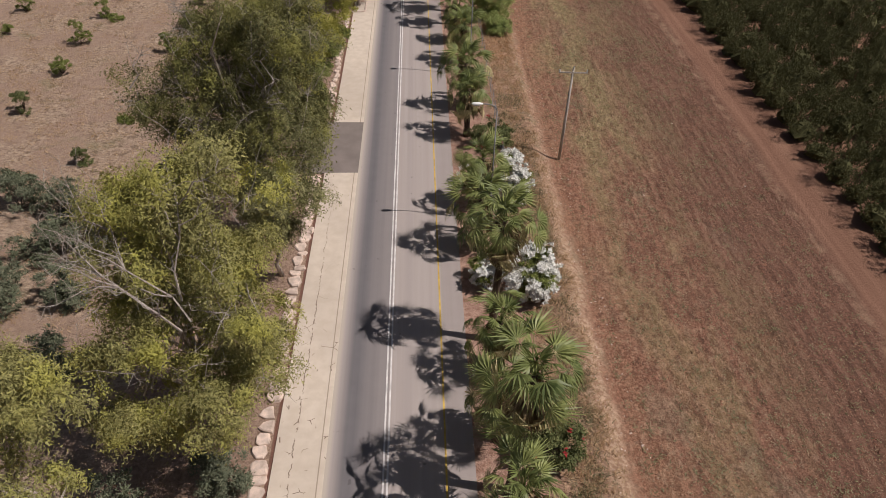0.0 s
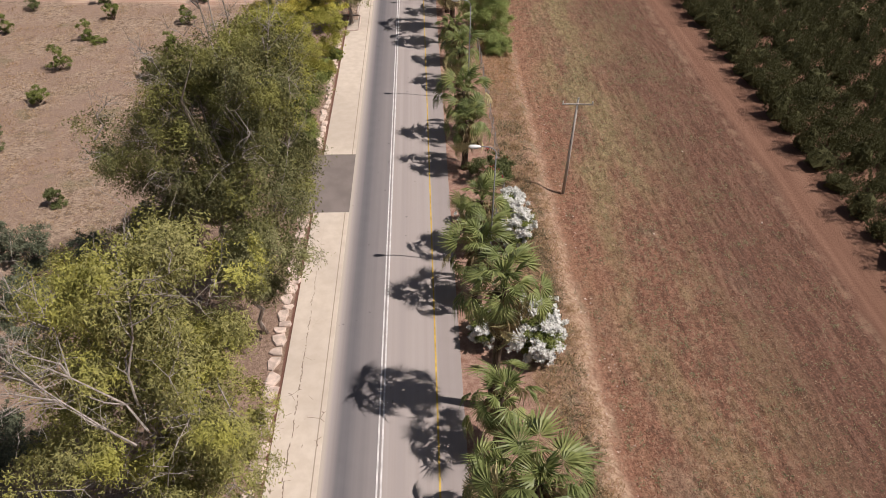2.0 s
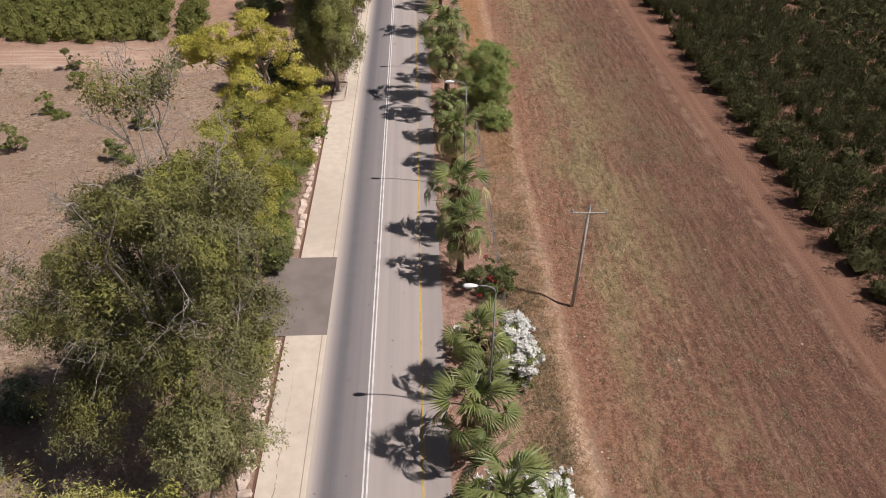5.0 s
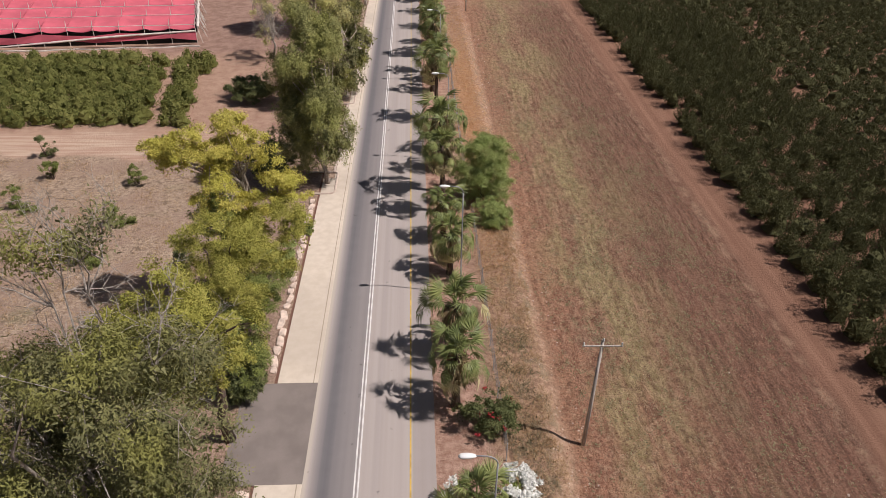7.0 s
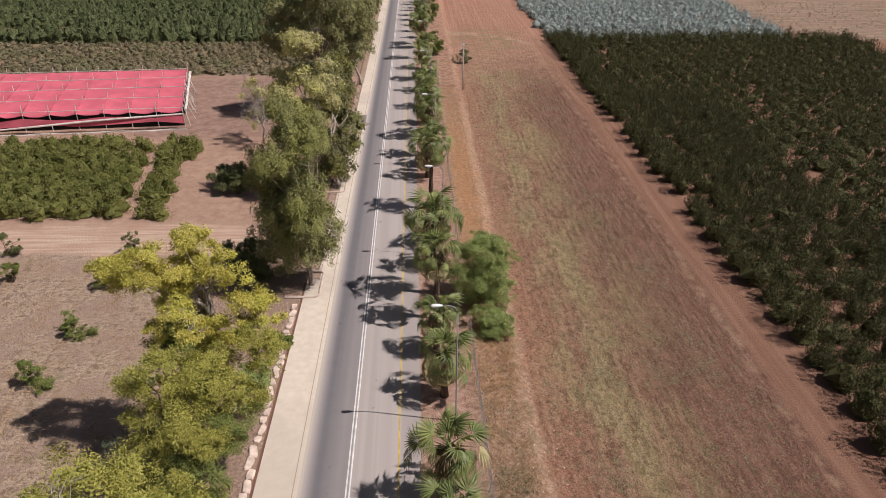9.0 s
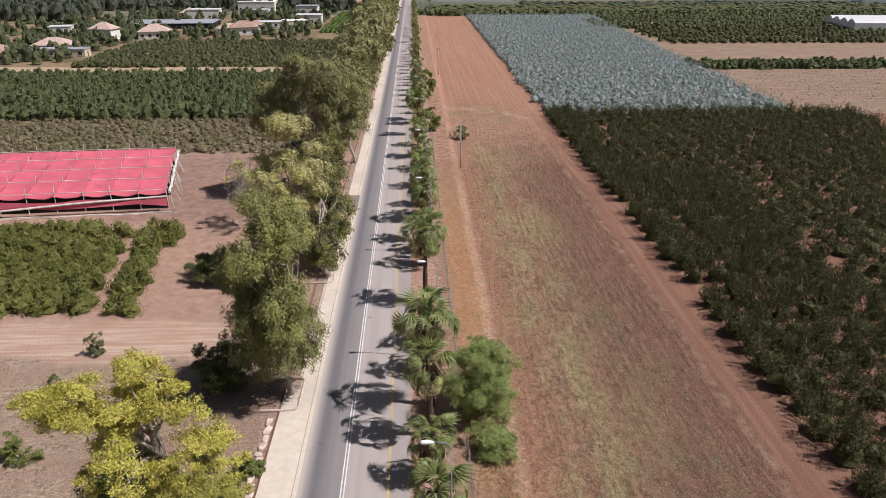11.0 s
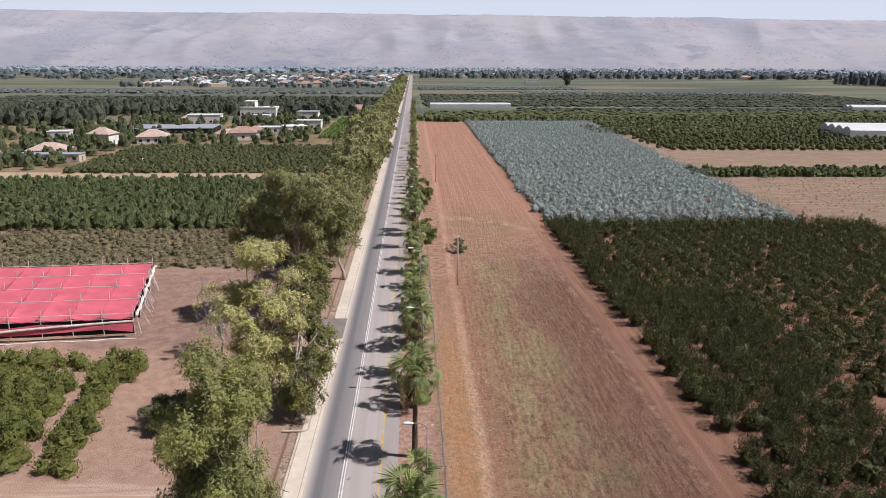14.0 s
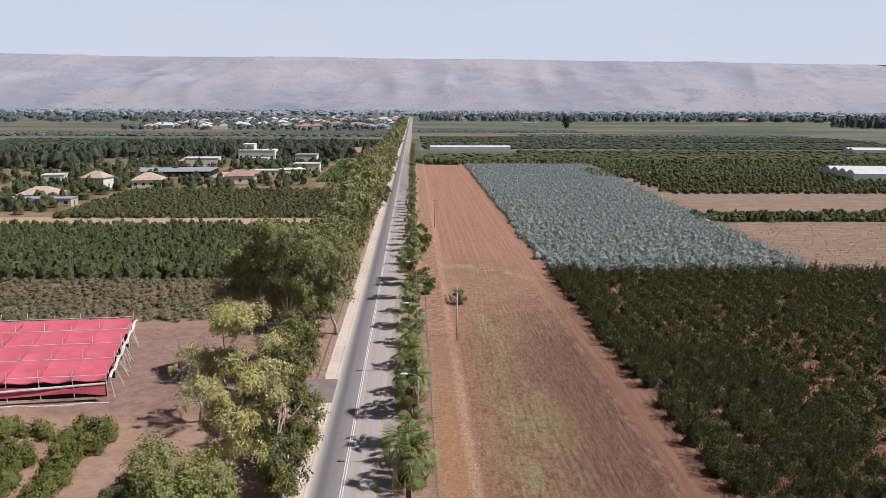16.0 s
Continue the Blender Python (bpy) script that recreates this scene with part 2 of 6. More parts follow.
    # younger red field farther on
    red = n.mix(n.step(n.noise(1.0, 4, vec=n.stretch(2.2, 0.015)), 0.38, 0.66), (0.315, 0.156, 0.103), (0.39, 0.215, 0.145))
    red = n.mix(n.step(n.noise(0.35, 6, 0.72), 0.46, 0.66, 0.0, 0.7), red, n.mix(speck, (0.25, 0.165, 0.10), (0.42, 0.29, 0.20)))
    red = n.mix(n.math("MULTIPLY", n.band(n.math("SUBTRACT", px, n.math("MULTIPLY", n.math("POWER", n.math("SUBTRACT", py, 238), 2.0), 0.0)), 9, 36, 2.0), n.math("MULTIPLY", n.band(n.math("ADD", py, n.math("MULTIPLY", n.math("POWER", n.math("SUBTRACT", px, 14), 2.0), 0.03)), 239, 243, 1.2), 0.7)), red, (0.42, 0.30, 0.21))
    weeds = n.mix(clods, (0.17, 0.13, 0.065), (0.30, 0.2, 0.12))
    far_field = n.mix(n.math("MULTIPLY", n.math("MULTIPLY", n.band(y, 205, 246, 14), n.step(n.noise(0.25, 4), 0.35, 0.6)), n.band(x, 15, 34, 7)), red, weeds)
    col = n.mix(n.math("MULTIPLY", n.step(n.math("ADD", y, n.math("MULTIPLY", n.noise(0.11, 4), 60)), 225, 275), n.band(px, 14.0, 41, 1.0)), col, far_field)
    east = n.mix(n.step(n.noise(1.0, 4, vec=n.stretch(0.08, 0.7)), 0.4, 0.65), (0.27, 0.175, 0.125), (0.335, 0.235, 0.17))
    east = n.mix(n.step(n.noise(0.45, 6, 0.7, vec=n.stretch(0.6, 1.2)), 0.48, 0.62, 0.0, 0.75), east, (0.20, 0.175, 0.105))
    col = n.mix(n.math("MULTIPLY", n.step(px, 108, 118), n.step(py, 226, 234)), col, east)
    # fields of the plain
    patch = n.voronoi(0.0075, "F1", vec=n.stretch(0.55, 1.6))
    plain_c = n.mix(n.step(n.noise(0.006, 3, vec=n.stretch(0.5, 2.2)), 0.40, 0.62), (0.09, 0.1, 0.07), (0.135, 0.145, 0.1))
    plain_c = n.mix(n.step(patch, 0.55, 0.75, 0.0, 0.45), plain_c, (0.26, 0.20, 0.135))
    col = n.mix(n.math("MULTIPLY", n.step(py, 540, 560), 1.0), col, plain_c)
    n.bump(n.math("ADD", n.math("MULTIPLY", fine, 0.6), n.math("MULTIPLY", n.math("ADD", clods, n.math("MULTIPLY", lumps, 0.4)), 1.9)), 0.75, 0.15)
    return n.finish(col, 0.95, 0.1)


def make_asphalt():
    n = Nodes("worn_asphalt")
    px, py, pz = n.xyz()
    grain, mid, big = n.noise(45, 4, 0.7), n.noise(0.9, 4), n.noise(0.05, 3)
    along = n.noise(1.0, 4, vec=n.stretch(2.6, 0.02))
    c = n.mix(n.step(along, 0.3, 0.7), (0.348, 0.30, 0.272), (0.378, 0.33, 0.302))
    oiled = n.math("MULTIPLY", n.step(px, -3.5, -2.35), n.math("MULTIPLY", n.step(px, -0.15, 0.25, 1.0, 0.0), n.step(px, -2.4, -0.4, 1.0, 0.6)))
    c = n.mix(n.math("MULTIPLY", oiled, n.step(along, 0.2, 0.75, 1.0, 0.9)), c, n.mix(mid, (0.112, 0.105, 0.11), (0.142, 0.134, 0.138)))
    wheel = n.math("ADD", n.band(px, -1.75, -1.25, 0.25), n.math("MULTIPLY", n.band(px, 1.0, 1.5, 0.3), 0.8))
    c = n.mix(n.math("MULTIPLY", wheel, 0.28), c, (0.225, 0.20, 0.19))
    c = n.mix(n.math("MULTIPLY", n.band(px, 3.75, 5.6, 0.06), 0.55), c, n.mix(mid, (0.235, 0.20, 0.185), (0.30, 0.26, 0.24)))
    c = n.mix(n.math("MULTIPLY", n.step(px, -3.2, -3.5), 0.8), c, (0.45, 0.39, 0.32))
    spots = n.math("MULTIPLY", n.step(n.noise(1.1, 2), 0.70, 0.76), 0.5)
    c = n.mix(spots, c, (0.07, 0.062, 0.06))
    c = n.mix(n.step(grain, 0.5, 0.8, 0.0, 0.35), c, (0.10, 0.09, 0.085))
    n.bump(grain, 0.25, 0.01)
    return n.finish(c, 0.85, 0.3)


def make_concrete():
    n = Nodes("pale_pavement_concrete")
    px, py, pz = n.xyz()
    grain, mid, big = n.noise(30, 4, 0.7), n.noise(1.1, 4), n.noise(0.09, 3)
    c = n.mix(n.step(mid, 0.3, 0.7), (0.53, 0.448, 0.355), (0.60, 0.517, 0.42))
    c = n.mix(n.step(big, 0.4, 0.65, 0.0, 0.5), c, (0.42, 0.355, 0.29))
    wav = n.math("ADD", px, n.math("MULTIPLY", n.math("SUBTRACT", n.noise(0.8, 5, 0.7), 0.5), 0.7))
    seam = n.math("MULTIPLY", n.band(wav, -5.62, -5.57, 0.025), n.math("MULTIPLY", n.step(n.noise(1.6, 2), 0.42, 0.5), n.step(py, 62, 40)))
    net = n.math("MULTIPLY", n.step(n.voronoi(0.75), 0.02, 0.004), n.math("MULTIPLY", n.step(n.noise(0.9, 2), 0.55, 0.62), n.step(py, 50, 34)))
    c = n.mix(n.math("ADD", seam, net, clamp=True), c, (0.15, 0.105, 0.075))
    c = n.mix(n.math("MULTIPLY", n.band(px, -4.0, -3.93, 0.02), 0.75), c, (0.24, 0.19, 0.14))
    c = n.mix(n.step(grain, 0.55, 0.8, 0.0, 0.3), c, (0.38, 0.31, 0.24))
    n.bump(n.math("ADD", grain, n.math("MULTIPLY", seam, -2.0)), 0.25, 0.012)
    return n.finish(c, 0.9, 0.2)


def make_bark(name, dark, light):
    n = Nodes(name)
    streak = n.noise(1.0, 4, 0.6, vec=n.stretch(9, 9, 0.8))
    c = n.mix(n.step(streak, 0.35, 0.65), dark, light)
    n.bump(streak, 0.5, 0.05)
    return n.finish(c, 0.9, 0.15)


M = {
    "ground": make_ground(), "asphalt": make_asphalt(), "concrete": make_concrete(),
    "patch": plain("driveway_asphalt", (0.205, 0.172, 0.152), 0.9, 0.2, vary=0.15, scale=2.0),
    "white_line": plain("road_paint_white", (0.66, 0.63, 0.60), 0.6, 0.3, vary=0.22, scale=5),
    "yellow_line": plain("road_paint_yellow", (0.55, 0.37, 0.075), 0.6, 0.3, vary=0.28, scale=5),
    "stone": plain("limestone", (0.62, 0.49, 0.40), 0.9, 0.15, vary=0.35, scale=5, bump=0.6),
    "kerb": plain("kerb_concrete", (0.50, 0.40, 0.33), 0.9, 0.2, vary=0.2, scale=4),
    "clod": plain("red_earth_clods", (0.30, 0.155, 0.1), 0.95, 0.1, vary=0.48, scale=4),
    "straw": plain("bleached_straw", (0.36, 0.265, 0.17), 0.9, 0.1, vary=0.3, scale=3),
    "metal": plain("galvanised_steel", (0.46, 0.46, 0.47), 0.5, 0.4, 0.35, vary=0.12, scale=2),
    "lamp_steel": plain("weathered_lamp_steel", (0.27, 0.27, 0.275), 0.55, 0.35, 0.3, vary=0.15, scale=2),
    "lamp_white": plain("lamp_housing_white", (0.78, 0.77, 0.74), 0.4, 0.4, vary=0.06),
    "glass": plain("lamp_lens", (0.55, 0.55, 0.52), 0.2, 0.5, vary=0.05),
    "pole_wood": make_bark("weathered_pole", (0.34, 0.30, 0.26), (0.52, 0.47, 0.41)),
    "pole_white": plain("whitewashed_pole", (0.62, 0.58, 0.52), 0.8, 0.2),
    "wire": plain("fence_wire", (0.20, 0.19, 0.19), 0.6, 0.3, 0.3),
    "euc_bark": make_bark("eucalyptus_bark", (0.23, 0.18, 0.145), (0.55, 0.48, 0.40)),
    "dark_bark": make_bark("dark_bark", (0.075, 0.052, 0.038), (0.19, 0.14, 0.105)),
    "dead_wood": make_bark("grey_dead_twigs", (0.25, 0.215, 0.18), (0.42, 0.37, 0.32)),
    "palm_bark": make_bark("palm_trunk", (0.06, 0.04, 0.03), (0.15, 0.108, 0.078)),
    "skirt": plain("dry_palm_skirt", (0.3, 0.22, 0.125), 0.9, 0.1, vary=0.45, scale=6),
    "net_red": plain("red_shade_net", (0.55, 0.118, 0.15), 0.75, 0.2, vary=0.16, scale=1.2),
    "net_post": plain("white_net_posts", (0.66, 0.60, 0.54), 0.7, 0.3),
    # near-black: shade house walls, and the painted interior shade of the net house
    "net_and_shade_dark": plain("dark_net_and_shade", (0.03, 0.03, 0.028), 0.9, 0.1),
    "white_film": plain("greenhouse_film", (0.62, 0.62, 0.60), 0.4, 0.4, vary=0.08, scale=0.5),
    "plaster": plain("house_plaster", (0.78, 0.75, 0.69), 0.9, 0.2, vary=0.1, scale=1),
    "plaster_cream": plain("cream_plaster", (0.60, 0.50, 0.38), 0.9, 0.2, vary=0.1, scale=1),
    "tiles": plain("roof_tiles_terracotta", (0.38, 0.25, 0.195), 0.85, 0.2, vary=0.25, scale=3),
    "tiles_pale": plain("roof_tiles_faded", (0.50, 0.37, 0.30), 0.85, 0.2, vary=0.2, scale=3),
    "roof_grey": plain("grey_sheet_roof", (0.30, 0.31, 0.33), 0.7, 0.3, vary=0.15, scale=1),
    "pane": plain("dark_window_glass", (0.035, 0.04, 0.05), 0.15, 0.5, vary=0.1),
    "palm_leaf": leaf_material("palm_leaf_green", (0.075, 0.105, 0.03), (0.32, 0.345, 0.115), (0.155, 0.19, 0.06), 0.25, 0.9, 1.1, 0.75, 0.5),
    "palm_old": leaf_material("palm_leaf_yellowing", (0.25, 0.23, 0.1), (0.56, 0.48, 0.27), (0.42, 0.37, 0.19), 0.25, 0.9, 1.1, 0.75),
    "olive_yellow": leaf_material("leaf_olive_yellow", (0.13, 0.127, 0.048), (0.27, 0.252, 0.1), (0.3, 0.29, 0.062), 0.22, 0.3, 1.48),
    "euc": leaf_material("leaf_eucalyptus", (0.138, 0.144, 0.054), (0.286, 0.28, 0.11), (0.235, 0.24, 0.07), 0.22, 0.3, 1.30),
    "euc_dark": leaf_material("leaf_eucalyptus_dark", (0.092, 0.094, 0.041), (0.205, 0.197, 0.09), (0.24, 0.236, 0.062), 0.20, 0.3, 1.15),
    "euc_mid": leaf_material("leaf_eucalyptus_mid", (0.12, 0.122, 0.056), (0.255, 0.243, 0.115), (0.215, 0.215, 0.08), 0.20, 0.3, 1.40),
    "vine_hedge": leaf_material("leaf_vine_hedge", (0.1, 0.112, 0.03), (0.215, 0.21, 0.065), (0.165, 0.17, 0.045), 0.33, 0.4, 1.05),
    "garden": leaf_material("leaf_garden_trees", (0.075, 0.09, 0.045), (0.165, 0.175, 0.085), (0.12, 0.14, 0.06), 0.25, 0.03, 1.1),
    "tuft": leaf_material("leaf_weed_tufts", (0.15, 0.14, 0.075), (0.29, 0.255, 0.14), (0.21, 0.2, 0.11), 0.2, 0.5, 1.0),
    "euc_pale": leaf_material("leaf_eucalyptus_pale", (0.25, 0.238, 0.105), (0.45, 0.41, 0.19), (0.36, 0.345, 0.12), 0.26, 0.3, 1.40),
    "bright": leaf_material("leaf_bright_green", (0.172, 0.17, 0.036), (0.325, 0.3, 0.078), (0.245, 0.24, 0.05), 0.2, 0.35, 1.42),
    "gold": leaf_material("leaf_yellow_blossom", (0.28, 0.255, 0.05), (0.5, 0.44, 0.11), (0.37, 0.35, 0.07), 0.22, 0.4, 1.35),
    "fresh": leaf_material("leaf_fresh_green", (0.105, 0.128, 0.036), (0.21, 0.23, 0.07), (0.155, 0.182, 0.048), 0.21, 0.5, 1.22),
    "shrub": leaf_material("leaf_shrub", (0.05, 0.062, 0.024), (0.12, 0.125, 0.05), (0.075, 0.085, 0.035), 0.2, 0.5, 1.75),
    "feather": leaf_material("leaf_feathery_green", (0.17, 0.205, 0.075), (0.33, 0.36, 0.14), (0.24, 0.29, 0.1), 0.4, 0.6, 1.45),
    "olive_grey": leaf_material("leaf_olive_grey", (0.075, 0.085, 0.052), (0.165, 0.175, 0.115), (0.105, 0.12, 0.07), 0.2, 0.5, 1.4),
    "orchard": leaf_material("leaf_orchard_dark", (0.051, 0.052, 0.021), (0.122, 0.118, 0.05), (0.081, 0.081, 0.033), 0.25, 0.3, 1.05),
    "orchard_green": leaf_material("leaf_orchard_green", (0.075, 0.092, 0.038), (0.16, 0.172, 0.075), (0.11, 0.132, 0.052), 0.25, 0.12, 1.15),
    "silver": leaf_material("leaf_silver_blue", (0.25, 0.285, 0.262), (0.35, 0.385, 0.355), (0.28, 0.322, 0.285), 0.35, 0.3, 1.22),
    # bluish haze of distance is mixed into this leaf colour
    "haze_green": leaf_material("leaf_haze_tinted_trees", (0.11, 0.128, 0.12), (0.205, 0.222, 0.212), (0.15, 0.172, 0.168), 0.2, 0.02, 1.05),
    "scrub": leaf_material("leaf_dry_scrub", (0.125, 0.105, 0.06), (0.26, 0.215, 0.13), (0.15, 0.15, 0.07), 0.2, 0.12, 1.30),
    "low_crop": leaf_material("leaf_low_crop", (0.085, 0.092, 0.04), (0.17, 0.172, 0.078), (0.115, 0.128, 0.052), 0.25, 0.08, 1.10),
    "vine": leaf_material("leaf_vine", (0.10, 0.15, 0.035), (0.18, 0.235, 0.07), (0.13, 0.19, 0.045), 0.25, 0.1),
    "far_green": leaf_material("leaf_far_grove", (0.08, 0.095, 0.062), (0.16, 0.172, 0.115), (0.115, 0.132, 0.09), 0.2, 0.02, 0.80),
    # stronger haze tint in the leaf colour for the farthest belts
    "haze_blue": leaf_material("leaf_haze_tinted_belt", (0.2, 0.235, 0.265), (0.29, 0.325, 0.355), (0.24, 0.28, 0.31), 0.05, 0.01, 1.2),
    "dry_grass": leaf_material("dry_grass_blades", (0.33, 0.21, 0.11), (0.56, 0.41, 0.25), (0.42, 0.27, 0.15), 0.3, 0.5, 1.0),
    "rust_grass": leaf_material("rust_grass_blades", (0.44, 0.225, 0.1), (0.6, 0.37, 0.19), (0.5, 0.28, 0.13), 0.3, 0.5, 1.0),
    "weed": leaf_material("field_weeds", (0.2, 0.19, 0.1), (0.33, 0.3, 0.17), (0.26, 0.24, 0.13), 0.2, 0.6, 1.0),
    "white_flower": leaf_material("white_blossom", (0.66, 0.66, 0.60), (0.85, 0.84, 0.80), (0.78, 0.77, 0.72), 0.25, 1.0),
    "red_flower": leaf_material("red_blossom", (0.3, 0.03, 0.03), (0.46, 0.06, 0.06), (0.38, 0.04, 0.05), 0.2, 1.0),
}


# ---- mesh helpers ----
def fast_mesh(name, verts, faces, material):
    """A mesh from an array of points and an array of faces with equal corner counts."""
    verts, faces = np.asarray(verts, dtype=np.float32), np.asarray(faces, dtype=np.int32)
    me = bpy.data.meshes.new(name)
    me.vertices.add(len(verts))
    me.vertices.foreach_set("co", verts.ravel())
    count, k = faces.shape
    me.loops.add(count * k)
    me.loops.foreach_set("vertex_index", faces.ravel())
    me.polygons.add(count)
    me.polygons.foreach_set("loop_start", np.arange(0, count * k, k, dtype=np.int32))
    me.polygons.foreach_set("loop_total", np.full(count, k, dtype=np.int32))
    me.update(calc_edges=True)
    me.validate()
    me.polygons.foreach_set("use_smooth", np.zeros(len(me.polygons), dtype=bool))
    me.materials.append(material)
    return me


def child(name, me, parent=None, label="", m=None):
    ob = new(name, me)
    if parent is not None:
        ob.parent = parent
    if m is not None:
        ob.matrix_basis = m
    return tagged(ob, label)


def part(name, bm, material, parent=None, label="", smooth=False):
    me = bpy.data.meshes.new(name)
    if smooth:
        for f in bm.faces:
            f.smooth = True
    bm.to_mesh(me)
    bm.free()
    me.materials.append(material)
    return child(name, me, parent, label)


def root(name, m, label, category, group="", kind=""):
    ob = new(name)
    ob.matrix_basis = m
    return tagged(ob, label, category, group, kind)


def box(bm, x0, x1, y0, y1, z0, z1, bevel=0.0):
    got = bmesh.ops.create_cube(bm, size=1.0, matrix=Matrix.LocRotScale(((x0 + x1) / 2, (y0 + y1) / 2, (z0 + z1) / 2), None, (x1 - x0, y1 - y0, z1 - z0)))
    if bevel:
        edges = list({e for v in got["verts"] for e in v.link_edges})
        bmesh.ops.bevel(bm, geom=edges, offset=bevel, segments=1, affect="EDGES", profile=0.5)
    return got["verts"]


def tube(bm, points, radii, sides=8, cap=True):
    """A tapered tube along points."""
    rings, prev = [], None
    points = [Vector(p) for p in points]
    for i, p in enumerate(points):
        way = (points[min(i + 1, len(points) - 1)] - points[max(i - 1, 0)]).normalized()
        side = way.cross(Vector((0, 0, 1)) if abs(way.z) < 0.95 else Vector((1, 0, 0))).normalized() if prev is None else (prev - way * prev.dot(way)).normalized()
        prev, up = side, way.cross(side)
        rings.append([bm.verts.new(p + radii[i] * (math.cos(a) * side + math.sin(a) * up)) for a in (2 * math.pi * k / sides for k in range(sides))])
    for a, b in zip(rings, rings[1:]):
        for k in range(sides):
            bm.faces.new((a[k], a[(k + 1) % sides], b[(k + 1) % sides], b[k]))
    if cap:
        bm.faces.new(rings[0][::-1]), bm.faces.new(rings[-1])


def unit(v):
    return v / np.maximum(np.linalg.norm(v, axis=1, keepdims=True), 1e-6)


def leaf_blades(centre, way, length, width, rng, face=None, loose=0.45):
    """Pointed leaves: each starts broad at centre and points along way; face is the way its flat side turns."""
    n = len(centre)
    if face is None:
        way = unit(way)
        side = unit(np.cross(way, rng.normal(size=(n, 3))))
    else:
        face = unit(unit(face) + rng.normal(size=(n, 3)) * loose)
        way = unit(way)
        way = unit(way - 0.8 * face * np.sum(way * face, axis=1, keepdims=True))
        side = unit(np.cross(way, face))
    L, W = length[:, None], width[:, None]
    foot = centre + way * L * 0.12
    verts = np.stack([foot + side * W / 2, centre + way * L, foot - side * W / 2], axis=1).reshape(-1, 3)
    return verts, np.arange(3 * n).reshape(-1, 3)


def crown_points(lobes, clumps, per, clump_r, rng, hang=1.0, shell=0.55, bunch=9.5):
    """Leaf bases and ways: lobes carry boughs, boughs carry clumps, clumps carry leaves, with gaps between the boughs."""
    L = np.array(lobes)
    vol = (L[:, 3] * L[:, 4] * L[:, 5]) ** 0.7
    nb = max(8, int(clumps / bunch))
    pick = rng.choice(len(L), size=nb, p=vol / vol.sum())
    d = unit(rng.normal(size=(nb, 3)) + np.array([0, 0, 0.18]))
    r = shell + (1 - shell) * rng.random(nb) ** 0.45
    bough = L[pick, :3] + d * (r * rng.uniform(0.86, 1.06, nb))[:, None] * L[pick, 3:6]
    size = clump_r * 1.8 * rng.uniform(0.6, 1.35, nb)
    own = np.concatenate([np.arange(nb), rng.choice(nb, size=max(0, clumps - nb))])
    e = rng.normal(size=(len(own), 3))
    e[:, 2] = np.where(rng.random(len(own)) < 0.8, np.abs(e[:, 2]), e[:, 2])
    e = unit(e) * rng.uniform(0.62, 1.0, len(own))[:, None]
    c = bough[own] + e * size[own][:, None] * np.array([1, 1, 0.62])
    n = len(own) * per
    off = unit(rng.normal(size=(n, 3))) * (rng.random(n) ** 0.5)[:, None]
    wide = np.repeat(clump_r * 0.66 * rng.uniform(0.6, 1.3, len(own)), per)[:, None]
    p = np.repeat(c, per, axis=0) + off * wide * np.array([1, 1, 0.75 * hang])
    out = np.repeat(unit(0.6 * d[own] + 0.6 * e), per, axis=0)
    return c, p, out, off, bough, size, np.repeat(bough[own], per, axis=0)


def crown_mesh(name, lobes, clumps, per, clump_r, leaf, material, rng, hang=1.0, droop=0.5, floor_z=0.4, bunch=9.5):
    c, p, out, off, bough, size, hub = crown_points(lobes, clumps, per, clump_r, rng, hang, bunch=bunch)
    n = len(p)
    way = 0.5 * out + 0.7 * off + 0.6 * rng.normal(size=(n, 3)) + np.array([0, 0, -droop])
    if droop >= 0.5:
        # leaves strung along hanging twigs
        strand = 7
        head = np.arange(n) // strand * strand
        step = (np.arange(n) % strand)[:, None] / strand
        swing = rng.normal(size=(n, 3))[head] * 0.42 + out * 0.35 + np.array([0, 0, -0.55 - 0.75 * droop])
        p = p[head] + np.array([0, 0, 0.3 * clump_r]) + unit(swing) * step * clump_r * (0.55 + 0.38 * hang) * rng.uniform(0.6, 1.3, n)[head][:, None] + rng.normal(size=(n, 3)) * 0.05
        way = 0.75 * unit(swing) + 0.85 * rng.normal(size=(n, 3))
    p[:, 2] = np.maximum(p[:, 2], floor_z)
    face = unit(p - hub) + 0.3 * out + np.array([0, 0, 0.2])
    v, f = leaf_blades(p, way, leaf[0] * rng.uniform(0.6, 1.4, n), leaf[1] * 1.15 * rng.uniform(0.6, 1.4, n), rng, face)
    # dense shaded foliage in the heart of each bough
    k = 90
    m = len(bough) * k
    wide = np.repeat(size, k)
    spot = np.repeat(bough, k, axis=0) + unit(rng.normal(size=(m, 3))) * (wide * 0.78 * rng.random(m) ** 0.5)[:, None] - np.array([0, 0, 0.25]) * wide[:, None]
    spot[:, 2] = np.maximum(spot[:, 2], floor_z)
    hv, hf = leaf_blades(spot, rng.normal(size=(m, 3)) + np.array([0, 0, -0.4]), wide * rng.uniform(0.1, 0.2, m), wide * rng.uniform(0.06, 0.11, m), rng)
    return c, fast_mesh(name, np.concatenate([v, hv]), np.concatenate([f, hf + len(v)]), material)


